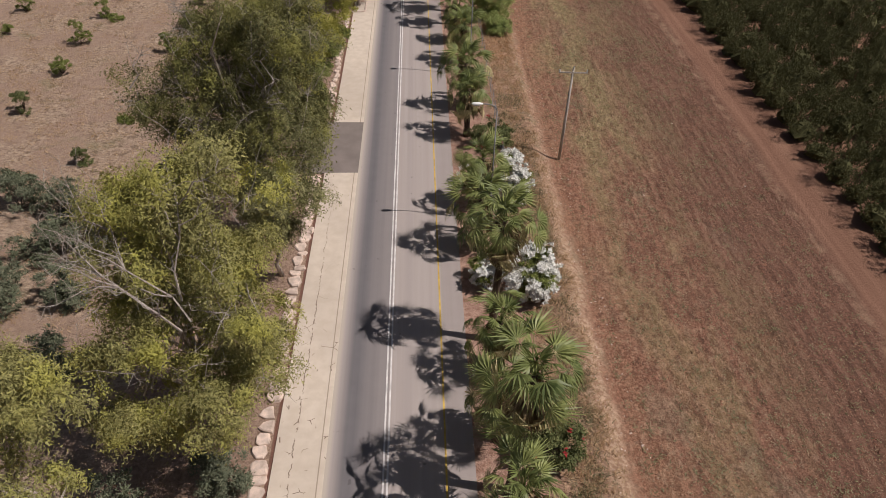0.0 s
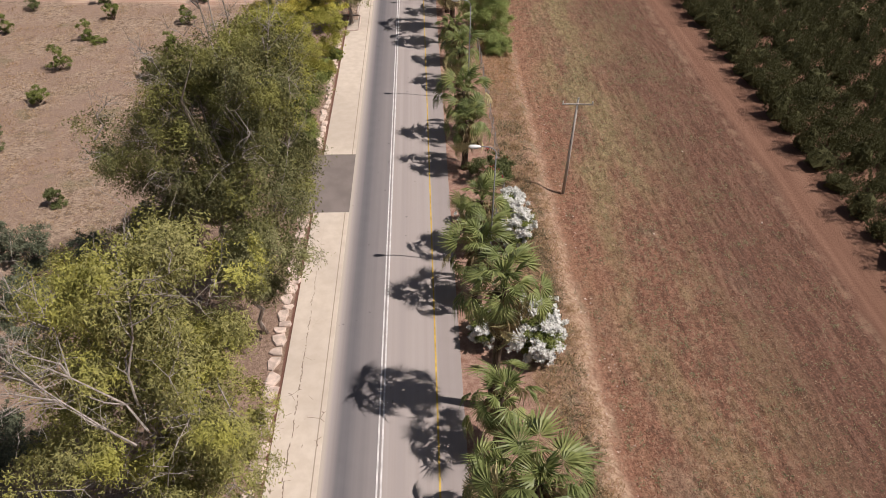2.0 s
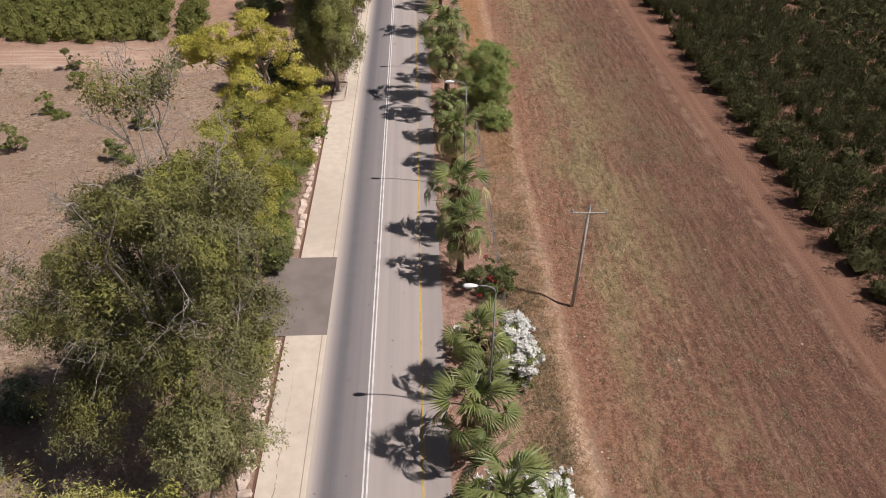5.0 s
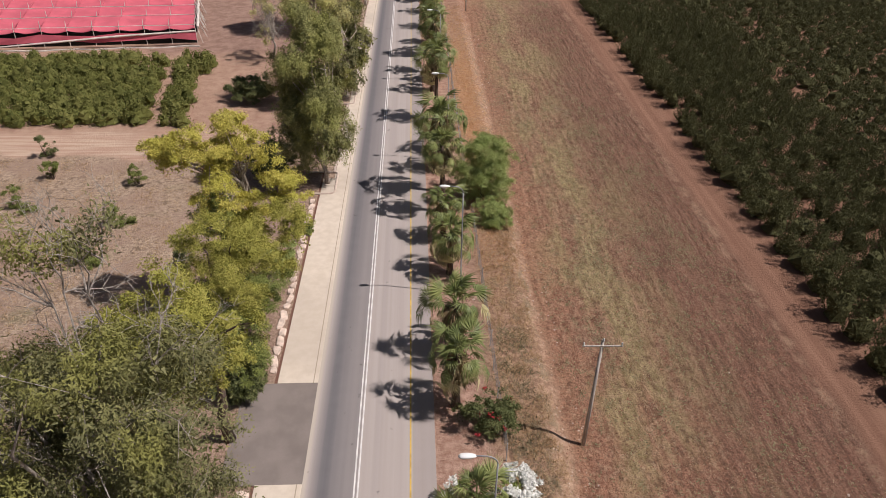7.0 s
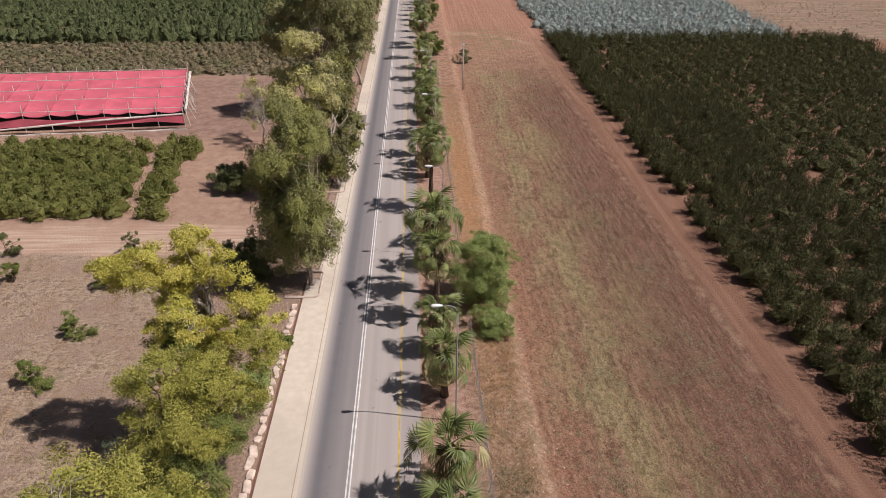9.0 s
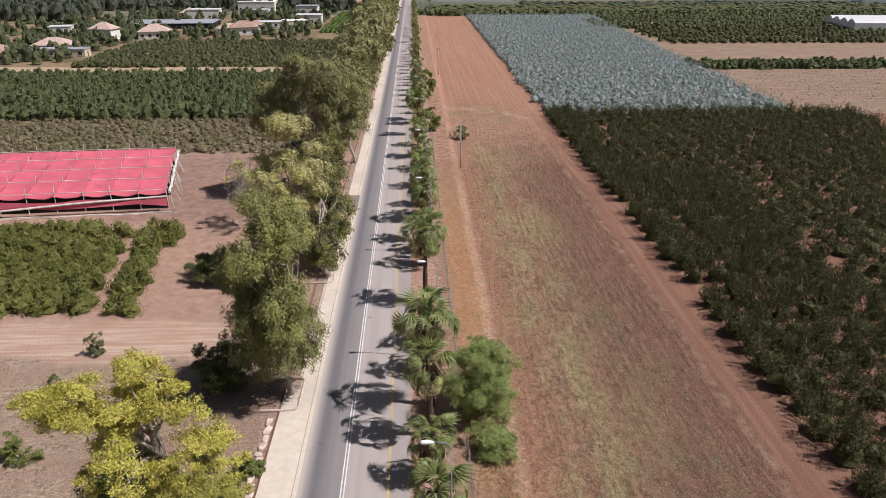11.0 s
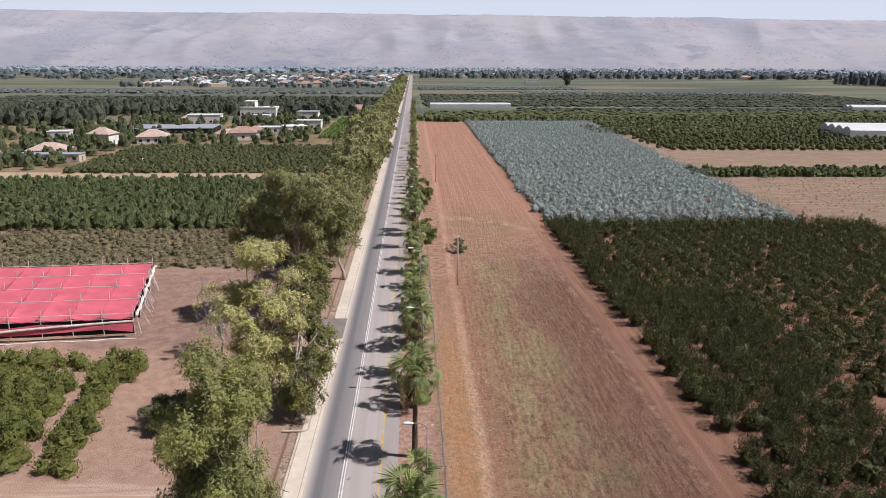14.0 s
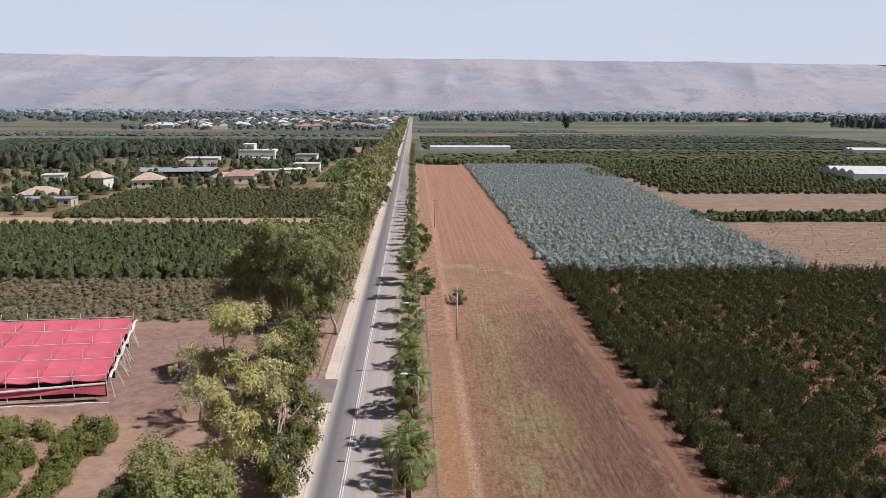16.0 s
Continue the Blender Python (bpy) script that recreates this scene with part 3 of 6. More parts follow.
def mound_faces(pts, r, h, rng, around=8, levels=5):
    """Crumpled leafy mass inside each of many crowns."""
    n = len(pts)
    az = np.arange(around) * 2 * math.pi / around
    v = np.empty((n, levels, around, 3))
    for k in range(levels):
        tilt = math.pi * (0.02 + 0.43 * k / (levels - 1))
        wob = rng.uniform(0.5, 1.22, (n, around))
        side = np.stack([np.cos(az + 0.39 * (k % 2)), np.sin(az + 0.39 * (k % 2))], axis=1)
        v[:, k, :, 0] = pts[:, None, 0] + side[:, 0] * math.cos(tilt) ** 0.6 * r[:, None] * wob
        v[:, k, :, 1] = pts[:, None, 1] + side[:, 1] * math.cos(tilt) ** 0.6 * r[:, None] * wob
        v[:, k, :, 2] = pts[:, None, 2] + h[:, None] * (math.sin(tilt) * rng.uniform(0.82, 1.18, (n, around)) + 0.03)
    f = []
    for k in range(levels - 1):
        for a in range(around):
            b = (a + 1) % around
            f.append((k * around + a, k * around + b, (k + 1) * around + b, (k + 1) * around + a))
    t = (levels - 1) * around
    f = np.array(f + [(t, t + q, t + q + 1, t + q + 2) for q in range(1, around - 2, 2)])
    faces = (np.arange(n)[:, None, None] * levels * around + f[None]).reshape(-1, 4)
    return v.reshape(-1, 3), np.concatenate([faces[:, [0, 1, 2]], faces[:, [0, 2, 3]]])


def bush_field(name, pts, radius, height, per, leaf, material, rng, up=0.6, lift=0.1, shell=0.45, core=0.0, fine=(8, 5)):
    """Many low crowns at once: pts is an array of x, y, z."""
    n = len(pts)
    r, h = radius * rng.uniform(0.75, 1.25, n), height * rng.uniform(0.75, 1.25, n)
    d = rng.normal(size=(n * per, 3))
    d[:, 2] = np.abs(d[:, 2])
    d = unit(d) * (shell + (1 - shell) * rng.random(n * per) ** 0.5)[:, None]
    base = np.repeat(pts, per, axis=0)
    p = base + d * np.stack([np.repeat(r, per), np.repeat(r, per), np.repeat(h * (1 - lift), per)], axis=1)
    p[:, 2] += np.repeat(h * lift, per) * 0.5
    way = 0.6 * d + 0.5 * rng.normal(size=(n * per, 3)) + np.array([0, 0, up])
    v, f = leaf_blades(p - unit(way) * leaf[0] * 0.4, way, leaf[0] * rng.uniform(0.6, 1.4, n * per), leaf[1] * rng.uniform(0.6, 1.4, n * per), rng, d + np.array([0, 0, 0.15]), 0.5)
    if core:
        cv, cf = mound_faces(pts, r * core, h * core, rng, *fine)
        v, f = np.concatenate([cv, v]), np.concatenate([cf, f + len(cv)])
    return fast_mesh(name, v, f, material)


def shoot_field(name, pts, radius, height, shoots, per, leaf, material, rng, loose=0.2):
    """Vase-shaped shrubs of upright shoots with leaves along them."""
    n = len(pts)
    m = n * shoots
    R, H = np.repeat(radius * rng.uniform(0.8, 1.2, n), shoots), np.repeat(height * rng.uniform(0.8, 1.2, n), shoots)
    az, q = rng.uniform(0, 2 * math.pi, m), np.sqrt(rng.random(m))
    top = np.stack([np.cos(az) * q * R, np.sin(az) * q * R, H * (1 - 0.42 * q * q) * rng.uniform(0.72, 1.12, m)], axis=1)
    foot = top * np.array([0.5, 0.5, 0.12])
    t = np.repeat(top, per, axis=0)
    f = np.repeat(foot, per, axis=0)
    s = (rng.random(m * per) ** 0.75)[:, None]
    p = np.repeat(np.repeat(pts, shoots, axis=0), per, axis=0) + f + (t - f) * s + rng.normal(size=(m * per, 3)) * loose * (1.2 - s)
    way = unit(t - f) * 0.9 + 0.55 * rng.normal(size=(m * per, 3))
    face = p - np.repeat(np.repeat(pts, shoots, axis=0), per, axis=0)
    face[:, 2] = 0.55 * np.linalg.norm(face[:, :2], axis=1)
    v, fc = leaf_blades(p, way, leaf[0] * rng.uniform(0.6, 1.4, m * per), leaf[1] * rng.uniform(0.6, 1.4, m * per), rng, face, 0.5)
    cv, cf = mound_faces(pts, R[::shoots] * 0.62, H[::shoots] * 0.5, rng, 6, 4)
    v, fc = np.concatenate([cv, v]), np.concatenate([cf, fc + len(cv)])
    return fast_mesh(name, v, fc, material)


def scatter(x0, x1, y0, y1, sx, sy, jitter, rng, z=0.0, skip=0.0, edge=None):
    """A jittered grid of points; edge(x, y) keeps those where it is true."""
    gx, gy = np.meshgrid(np.arange(x0, x1, sx), np.arange(y0, y1, sy), indexing="ij")
    x, y = gx.ravel() + rng.uniform(-1, 1, gx.size) * jitter * sx, gy.ravel() + rng.uniform(-1, 1, gx.size) * jitter * sy
    keep = rng.random(len(x)) >= skip
    if edge is not None:
        keep &= edge(x, y)
    x, y = x[keep], y[keep]
    return np.stack([x, y, ground_z(x, y) + z], axis=1)


def ground_z(x, y):
    """Height of the land: level, with the field east of the road a step lower."""
    x, y = np.asarray(x, dtype=float), np.asarray(y, dtype=float)
    k = np.clip((x - 13.4) / 2.0, 0, 1)
    return -0.7 * k * k * (3 - 2 * k)


# ---- ground, road, pavement ----
def build_ground():
    xs = np.unique(np.concatenate([np.linspace(-4900, -300, 14), np.linspace(-300, -60, 13), np.linspace(-60, 12, 37), np.linspace(12, 37.2, 127), np.linspace(38, 130, 48), np.linspace(130, 400, 12), np.linspace(400, 4900, 14)]))
    ys = np.unique(np.concatenate([np.linspace(-900, -20, 8), np.linspace(-20, 14, 35), np.linspace(14.5, 110, 200), np.linspace(111, 260, 150), np.linspace(262, 700, 45), np.linspace(700, 4950, 30)]))
    gx, gy = np.meshgrid(xs, ys, indexing="ij")
    z = ground_z(gx, gy)
    rough = np.array([[noise.noise((float(a) * 0.35, float(b) * 0.35, 0)) + 0.5 * noise.noise((float(a), float(b), 3)) for b in ys] for a in xs])
    near = (gx > -60) & (gx < 130) & (gy < 260) & ((gx < -8.4) | (gx > 5.6))
    tilled = (gx > 14.8) & (gx < 36.2) & (gy < 262)
    lumpy = np.array([[noise.noise((float(a) * 1.9, float(b) * 1.5, 9)) + 0.7 * noise.noise((float(a) * 2.6, float(b) * 1.9, 4)) for b in ys] if 14 < a < 37 else np.zeros(len(ys)) for a in xs])
    drift = gx + 0.35 * np.sin(gy * 0.045) + 0.12 * np.sin(gy * 0.31)
    furrow = 0.014 * np.sin(drift * 2 * math.pi / 0.95) * (1 + np.sin(gy * 0.21 + gx * 0.6)) + 0.012 * np.sin(drift * 2 * math.pi / 2.9)
    z = z + np.where(tilled, furrow + lumpy * 0.065, 0.0)
    z = z + np.where(near, rough * 0.05, 0) - np.where((gx >= -8.4) & (gx <= 5.6), 0.06, 0.0)
    v = np.stack([gx, gy, z], axis=-1).reshape(-1, 3)
    i, j = np.meshgrid(np.arange(len(xs) - 1), np.arange(len(ys) - 1), indexing="ij")
    a = (i * len(ys) + j).ravel()
    f = np.stack([a, a + len(ys), a + len(ys) + 1, a + 1], axis=1)
    me = fast_mesh("ground", v, f, M["ground"])
    me.polygons.foreach_set("use_smooth", np.ones(len(f), dtype=bool))
    tagged(new("ground", me), "reddish dry earth with harvested field and dry grass", "ground", kind="structure")


build_ground()


def slab(name, x0, x1, y0, y1, z0, z1, material, label, category, kind="structure", bevel=0.0, parent=None):
    bm = bmesh.new()
    box(bm, x0, x1, y0, y1, z0, z1, bevel)
    ob = part(name, bm, material, parent)
    return tagged(ob, label, category, kind=kind) if parent is None else ob


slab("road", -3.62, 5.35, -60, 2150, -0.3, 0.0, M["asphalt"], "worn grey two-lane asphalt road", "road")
slab("white_line", -0.19, -0.08, -60, 2150, -0.05, 0.006, M["white_line"], "solid white centre line on asphalt", "road marking")
slab("white_line", 0.06, 0.17, -60, 2150, -0.05, 0.006, M["white_line"], "solid white centre line on asphalt", "road marking")
slab("yellow_line", 3.54, 3.66, -60, 2150, -0.05, 0.006, M["yellow_line"], "worn yellow edge line on asphalt", "road marking")
# pavement: wide before the first planted tree, narrower after it
for a, b, left in ((-60, 60.4, -6.75), (70.0, 104.4, -6.75), (104.4, 155.0, -5.45), (163.5, 420, -5.6)):
    slab("pavement", left, -3.62, a, b, -0.3, 0.035, M["concrete"], "pale concrete pavement beside the road", "pavement")
slab("driveway", -9.2, -3.62, 60.4, 70.0, -0.3, 0.012, M["patch"], "grey asphalt driveway crossing the pavement", "driveway")
slab("driveway", -8.2, -3.62, 155.0, 163.5, -0.3, 0.012, M["patch"], "grey asphalt driveway crossing the pavement", "driveway")
slab("far_pavement", -5.4, -3.62, 420, 2150, -0.3, 0.02, M["concrete"], "pale concrete pavement beside the road", "pavement")

rng = np.random.default_rng(11)


def stone_mesh(k):
    r = np.random.default_rng(k)
    bm = bmesh.new()
    corners = int(r.integers(5, 8))
    lower, rim, top = [], [], []
    for c in range(corners):
        a = 2 * math.pi * (c + r.uniform(-0.3, 0.3)) / corners
        reach = r.uniform(0.8, 1.1) / max(abs(math.cos(a)), abs(math.sin(a)), 0.82)
        x, y = 0.43 * reach * math.cos(a), 0.56 * reach * math.sin(a)
        lower.append(bm.verts.new((x * 1.03, y * 1.03, -0.2)))
        rim.append(bm.verts.new((x, y, 0.04 + r.uniform(-0.03, 0.03))))
        top.append(bm.verts.new((x * 0.82 + r.uniform(-0.03, 0.03), y * 0.82 + r.uniform(-0.03, 0.03), 0.1 + r.uniform(-0.03, 0.04))))
    hub = bm.verts.new((r.uniform(-0.08, 0.08), r.uniform(-0.08, 0.08), 0.11))
    for c in range(corners):
        d = (c + 1) % corners
        bm.faces.new((lower[c], lower[d], rim[d], rim[c]))
        bm.faces.new((rim[c], rim[d], top[d], top[c]))
        bm.faces.new((top[c], top[d], hub))
    me = bpy.data.meshes.new("stone")
    bm.to_mesh(me)
    bm.free()
    me.materials.append(M["stone"])
    return me


stones = [stone_mesh(k) for k in range(7)]
for a, b in ((14, 59.5), (71.2, 99.5)):
    border = root("stone_border", pose(0, 0, 0), "row of rough pale limestone blocks edging the pavement", "stone border")
    y = a
    while y < b:
        s = rng.uniform(0.5, 1.35)
        y += s * 0.5
        child("stone", stones[rng.integers(7)], border, m=Matrix.LocRotScale((-7.45 + rng.uniform(-0.2, 0.16), y, rng.uniform(-0.03, 0.04)), Euler((rng.uniform(-0.1, 0.1), rng.uniform(-0.12, 0.12), rng.uniform(-0.25, 0.25))), (rng.uniform(1.0, 1.35) * (1.0 if a < 50 else 0.6), s, rng.uniform(0.8, 1.2))))
        y += s * 0.5 + (rng.uniform(0.0, 0.12) if rng.random() < 0.85 else rng.uniform(0.15, 0.5))


def planter_kerb(y0, y1, x_in, x_out):
    """A raised rounded kerb round a tree pit at the pavement's edge."""
    bm = bmesh.new()
    pts = [(x_in, y0, 0.08)]
    for k in range(7):
        a = math.pi * (-0.5 + k / 12)
        pts.append((x_out - 0.6 + 0.6 * math.cos(a), y0 + 0.6 + 0.6 * math.sin(a), 0.08))
    for k in range(7):
        a = math.pi * k / 12
        pts.append((x_out - 0.6 + 0.6 * math.cos(a), y1 - 0.6 + 0.6 * math.sin(a), 0.08))
    pts.append((x_in, y1, 0.08))
    tube(bm, pts, [0.12] * len(pts), 6)
    tagged(part("kerb", bm, M["kerb"]), "rounded pale concrete kerb round a tree pit", "kerb", kind="structure")


planter_kerb(100.6, 106.0, -8.6, -5.15)
planter_kerb(128.0, 138.0, -7.6, -4.75)
for a, b in ((106.2, 127.6), (138.2, 154.5), (164.0, 184.0)):
    slab("kerb", -5.75, -5.52, a, b, -0.2, 0.14, M["kerb"], "pale concrete kerb along tree strip", "kerb", bevel=0.03)


# ---- palms along the road ----
def frond_mesh(name, material, bend, seg=21, reach=1.0, stalk=1.4, spread=210):
    """A fan leaf along +x: arching stalk, then a pleated fan that hangs from its end, with split drooping tips."""
    v, f = [], []
    for k in range(4):
        s = k / 3
        v += [(stalk * s, -0.04 + 0.012 * k, 0.16 * math.sin(math.pi * s)), (stalk * s, 0.04 - 0.012 * k, 0.16 * math.sin(math.pi * s))]
    f += [(2 * k, 2 * k + 1, 2 * k + 3, 2 * k + 2) for k in range(3)]
    for k in range(seg):
        a = radians(spread) * ((k + 0.5) / seg - 0.5)
        half = radians(spread / seg / 2)
        length = reach * (0.80 + 0.20 * math.cos(a)) * (0.88 + 0.24 * ((k * 7) % 5) / 5)
        i = len(v)
        up = 0.05 if k % 2 else -0.02
        for ang, r, lift in ((a - half * 0.6, 0.07, 0.0), (a + half * 0.6, 0.07, 0.0), (a + half * 0.92, length * 0.48, up), (a - half * 0.92, length * 0.48, -up), (a, length, 0)):
            s = r / reach
            x, y = r * math.cos(ang), r * math.sin(ang)
            tilt = radians(bend * (0.45 + 0.75 * s))
            cup = -0.34 * abs(y) * s
            v.append((stalk + x * math.cos(tilt), y * 0.94, lift - x * math.sin(tilt) + cup - 0.12 * s * s))
        f += [(i, i + 1, i + 2, i + 3), (i + 3, i + 2, i + 4)]
    me = bpy.data.meshes.new(name)
    me.from_pydata(v, [], f)
    me.materials.append(material)
    return me


FROND = [frond_mesh("frond", M["palm_leaf"], d, 19, reach, stalk, spread) for d, reach, stalk, spread in ((6, 0.82, 0.8, 190), (30, 0.95, 1.25, 195), (58, 1.0, 1.4, 185))]
FROND_OLD = [frond_mesh("frond", M["palm_old"], d, 17, 1.0, 1.3, 170) for d in (50, 80)]
PALM_LABEL = "fan palm with green crown and hanging dry leaves"


def frond_pose(k, count, rng, size):
    s = k / (count - 1)
    az = k * 137.508 + rng.uniform(-45, 45)
    el = 80 - 145 * s + rng.uniform(-15, 15)
    turn = Euler((0, radians(-el), radians(az)), "XYZ").to_matrix() @ Euler((radians(rng.uniform(-60, 60)), 0, 0)).to_matrix()
    big = size * rng.uniform(0.72, 1.2)
    return Matrix.Translation((0, 0, -1.15 * s * s)) @ turn.to_4x4() @ Matrix.Diagonal((big * rng.uniform(0.9, 1.2), big, big, 1))


def palm(x, y, height, seed, detail=True, size=1.0):
    r = np.random.default_rng(seed)
    lean = Vector((r.uniform(-0.35, 0.35), r.uniform(-0.35, 0.35), 0)) * height / 9
    z0 = float(ground_z(x, y)) - 0.05
    base = root("palm_tree", pose(x, y, z0), PALM_LABEL, "palm tree", "palms along the road")
    top = Vector((lean.x, lean.y, height))
    bm = bmesh.new()
    rings = 9
    tube(bm, [Vector((lean.x, lean.y, 0)) * (i / rings) ** 2 + Vector((0, 0, height * i / rings)) for i in range(rings + 1)], [0.34 - 0.02 * i + (0.09 if i == 0 else 0) + 0.02 * (i % 2) for i in range(rings + 1)], 9)
    part("trunk", bm, M["palm_bark"], base, smooth=True)
    # dry leaves hanging under the crown
    n = 330
    az = r.uniform(0, 2 * math.pi, n)
    out = np.stack([np.cos(az), np.sin(az), np.zeros(n)], axis=1)
    start = np.array(top) + out * r.uniform(0.25, 0.75, n)[:, None] + np.array([0, 0, -1]) * r.uniform(0.2, min(2.4, height * 0.42), n)[:, None]
    v, f = leaf_blades(start, out * 0.45 + np.array([0, 0, -1.0]) + r.normal(size=(n, 3)) * 0.18, r.uniform(0.7, 1.4, n), r.uniform(0.12, 0.34, n), r)
    child("leaf_skirt", fast_mesh("leaf_skirt", v, f, M["skirt"]), base, "dry brown hanging leaves")
    count = 54
    if detail:
        for k in range(count):
            old = k > 38 or (k > 28 and r.random() < 0.4)
            me = FROND_OLD[int(r.integers(2))] if old else FROND[min(2, int(k / 12 + r.uniform(0, 0.9)))]
            m = frond_pose(k, count, r, size)
            child("frond", me, base, m=Matrix.Translation(top) @ m)
    else:
        vs, fs, n0 = [], [], 0
        for k in range(22):
            m = np.array(Matrix.Translation(top) @ frond_pose(k, 22, r, size * 1.05))
            mesh = FROND[min(2, k // 7)]
            co = np.empty(len(mesh.vertices) * 3)
            mesh.vertices.foreach_get("co", co)
            co = co.reshape(-1, 3) @ m[:3, :3].T + m[:3, 3]
            vs.append(co)
            for p in mesh.polygons:
                ids = [n0 + i for i in p.vertices]
                fs.append(ids if len(ids) == 4 else ids + [ids[-1]])
            n0 += len(co)
        allv = np.concatenate(vs)
        me = bpy.data.meshes.new("crown")
        me.from_pydata(allv.tolist(), [], [tuple(dict.fromkeys(q)) for q in fs])
        me.materials.append(M["palm_leaf"])
        child("crown", me, base)


# distance along the road and height of each palm
PALMS = [(23.9, 5.0), (26.9, 10.4), (30.5, 5.0), (35.8, 5.1), (38.9, 10.5), (49.0, 5.0), (55.2, 5.1), (67.3, 5.3), (73.4, 5.1), (84.6, 4.5), (90.8, 4.5), (96.5, 8.0),
         (101.1, 9.3), (107.1, 4.4), (112.4, 5.0), (122.4, 9.4), (133.3, 4.6), (138.2, 4.5), (141.7, 8.4), (150.7, 8.2), (153.4, 4.3), (158.3, 4.4), (168.3, 5.4),
         (179.1, 4.8), (188.0, 6.8), (197.8, 6.4), (206.9, 9.2), (219.2, 7.0), (223.3, 10.0)]
for i, (y, h) in enumerate(PALMS):
    palm(7.1 + 0.25 * math.sin(i * 2.3), y, h, 100 + i, size=1.22 + 0.12 * math.sin(i * 1.7))
y = 231.0
i = 0
while y < 640:
    palm(7.0 + rng.uniform(-0.5, 0.5), y, rng.uniform(4.5, 10.5), 300 + i, detail=False)
    y += rng.uniform(5.0, 10.5)
    i += 1


# ---- street lamps ----
def street_lamp(x, y, h):
    base = root("street_lamp", pose(x, y, 0), "tall grey steel street lamp with white head", "street lamp", "street lamps along the road")
    bm = bmesh.new()
    tube(bm, [(0, 0, -0.1), (0, 0, 1.0), (0, 0, 1.05), (0, 0, h * 0.5), (0, 0, h - 0.6)], [0.1, 0.095, 0.07, 0.06, 0.045], 8)
    part("pole", bm, M["lamp_steel"], base, smooth=True)
    bm = bmesh.new()
    pts = [(0, 0, h - 0.6)] + [(-0.75 * (1 - math.cos(a)), 0, h - 0.6 + 0.6 * math.sin(a)) for a in (math.pi / 2 * k / 6 for k in range(1, 7))] + [(-1.2, 0, h + 0.04)]
    tube(bm, pts, [0.042] * len(pts), 6)
    part("arm", bm, M["lamp_steel"], base, smooth=True)
    bm = bmesh.new()
    tube(bm, [(-1.1, 0, h + 0.03), (-1.25, 0, h + 0.05), (-1.5, 0, h + 0.08), (-1.85, 0, h + 0.06), (-2.0, 0, h + 0.02)], [0.06, 0.13, 0.18, 0.18, 0.08], 10)
    for v in bm.verts:
        v.co.z = h + (v.co.z - h) * 0.6
    head = part("lamp_head", bm, M["lamp_white"], base, smooth=True)
    bm = bmesh.new()
    tube(bm, [(-1.35, 0, h - 0.07), (-1.8, 0, h - 0.07)], [0.09, 0.09], 8)
    part("lens", bm, M["glass"], head)


for y in (53.0, 81.4, 109.3, 137.4, 165.5, 193.6, 221.8, 250.0):
    street_lamp(8.15, y, 11.1)


# ---- utility poles ----
def utility_pole(x, y, h, arm, material, label, lean=(0, 0)):
    z = float(ground_z(x, y))
    base = root("utility_pole", pose(x, y, z - 0.05, lean[0], lean[1], 0), label, "utility pole", "utility poles in the field")
    bm = bmesh.new()
    tube(bm, [(0, 0, -0.3), (0, 0, h * 0.5), (0, 0, h)], [0.16, 0.135, 0.10], 8)
    part("pole", bm, material, base, smooth=True)
    if arm:
        bm = bmesh.new()
        box(bm, -arm / 2, arm / 2, -0.17, -0.08, h - 0.45, h - 0.33, 0.01)
        beam = part("crossarm", bm, material, base)
        for px, pz in ((-arm / 2 + 0.08, h - 0.33), (0.0, h), (arm / 2 - 0.08, h - 0.33)):
            bm = bmesh.new()
            tube(bm, [(px, -0.12, pz), (px, -0.12, pz + 0.1), (px, -0.12, pz + 0.24)], [0.05, 0.075, 0.04], 6)
            part("insulator", bm, M["glass"], beam)


utility_pole(16.05, 63.9, 9.6, 2.7, M["pole_wood"], "weathered grey utility pole with crossarm in field edge", (-2.0, 1.5))
utility_pole(15.2, 182.6, 9.6, 0.9, M["pole_white"], "pale utility pole beside a dry bush")
utility_pole(14.6, 297.0, 9.5, 1.6, M["pole_wood"], "dark utility pole in bare field")


# ---- wire fence ----
def wire_fence(x, y0, y1):
    base = root("wire_fence", pose(x, y0, 0), "thin grey wire fence with leaning posts", "fence")
    n = int((y1 - y0) / 3.0)
    me = bmesh.new()
    tube(me, [(0, 0, -0.2), (0, 0, 1.75)], [0.04, 0.035], 6)
    first = part("post", me, M["metal"], base)
    for k in range(1, n + 1):
        child("post", first.data, base, m=pose(rng.uniform(-0.06, 0.06), 3.0 * k, 0, rng.uniform(-4, 4), rng.uniform(-5, 5), 0))
    for z in (0.25, 0.55, 0.85, 1.15, 1.45, 1.68):
        bm = bmesh.new()
        tube(bm, [(0.04, 3.0 * k, z + (0.03 if k % 2 else 0)) for k in range(n + 1)], [0.011] * (n + 1), 4)
        part("wire", bm, M["wire"], base)


wire_fence(10.2, 62, 96)
wire_fence(10.0, 103, 205)


# ---- trees ----
def limb_points(a, b, rng, n=4, sag=0.12):
    a, b = np.array(a), np.array(b)
    length = np.linalg.norm(b - a)
    out = []
    for k in range(n + 1):
        s = k / n
        p = a + (b - a) * s + rng.normal(size=3) * length * 0.045 * (0 < k < n)
        p[2] += sag * length * math.sin(math.pi * s)
        out.append(p)
    return out


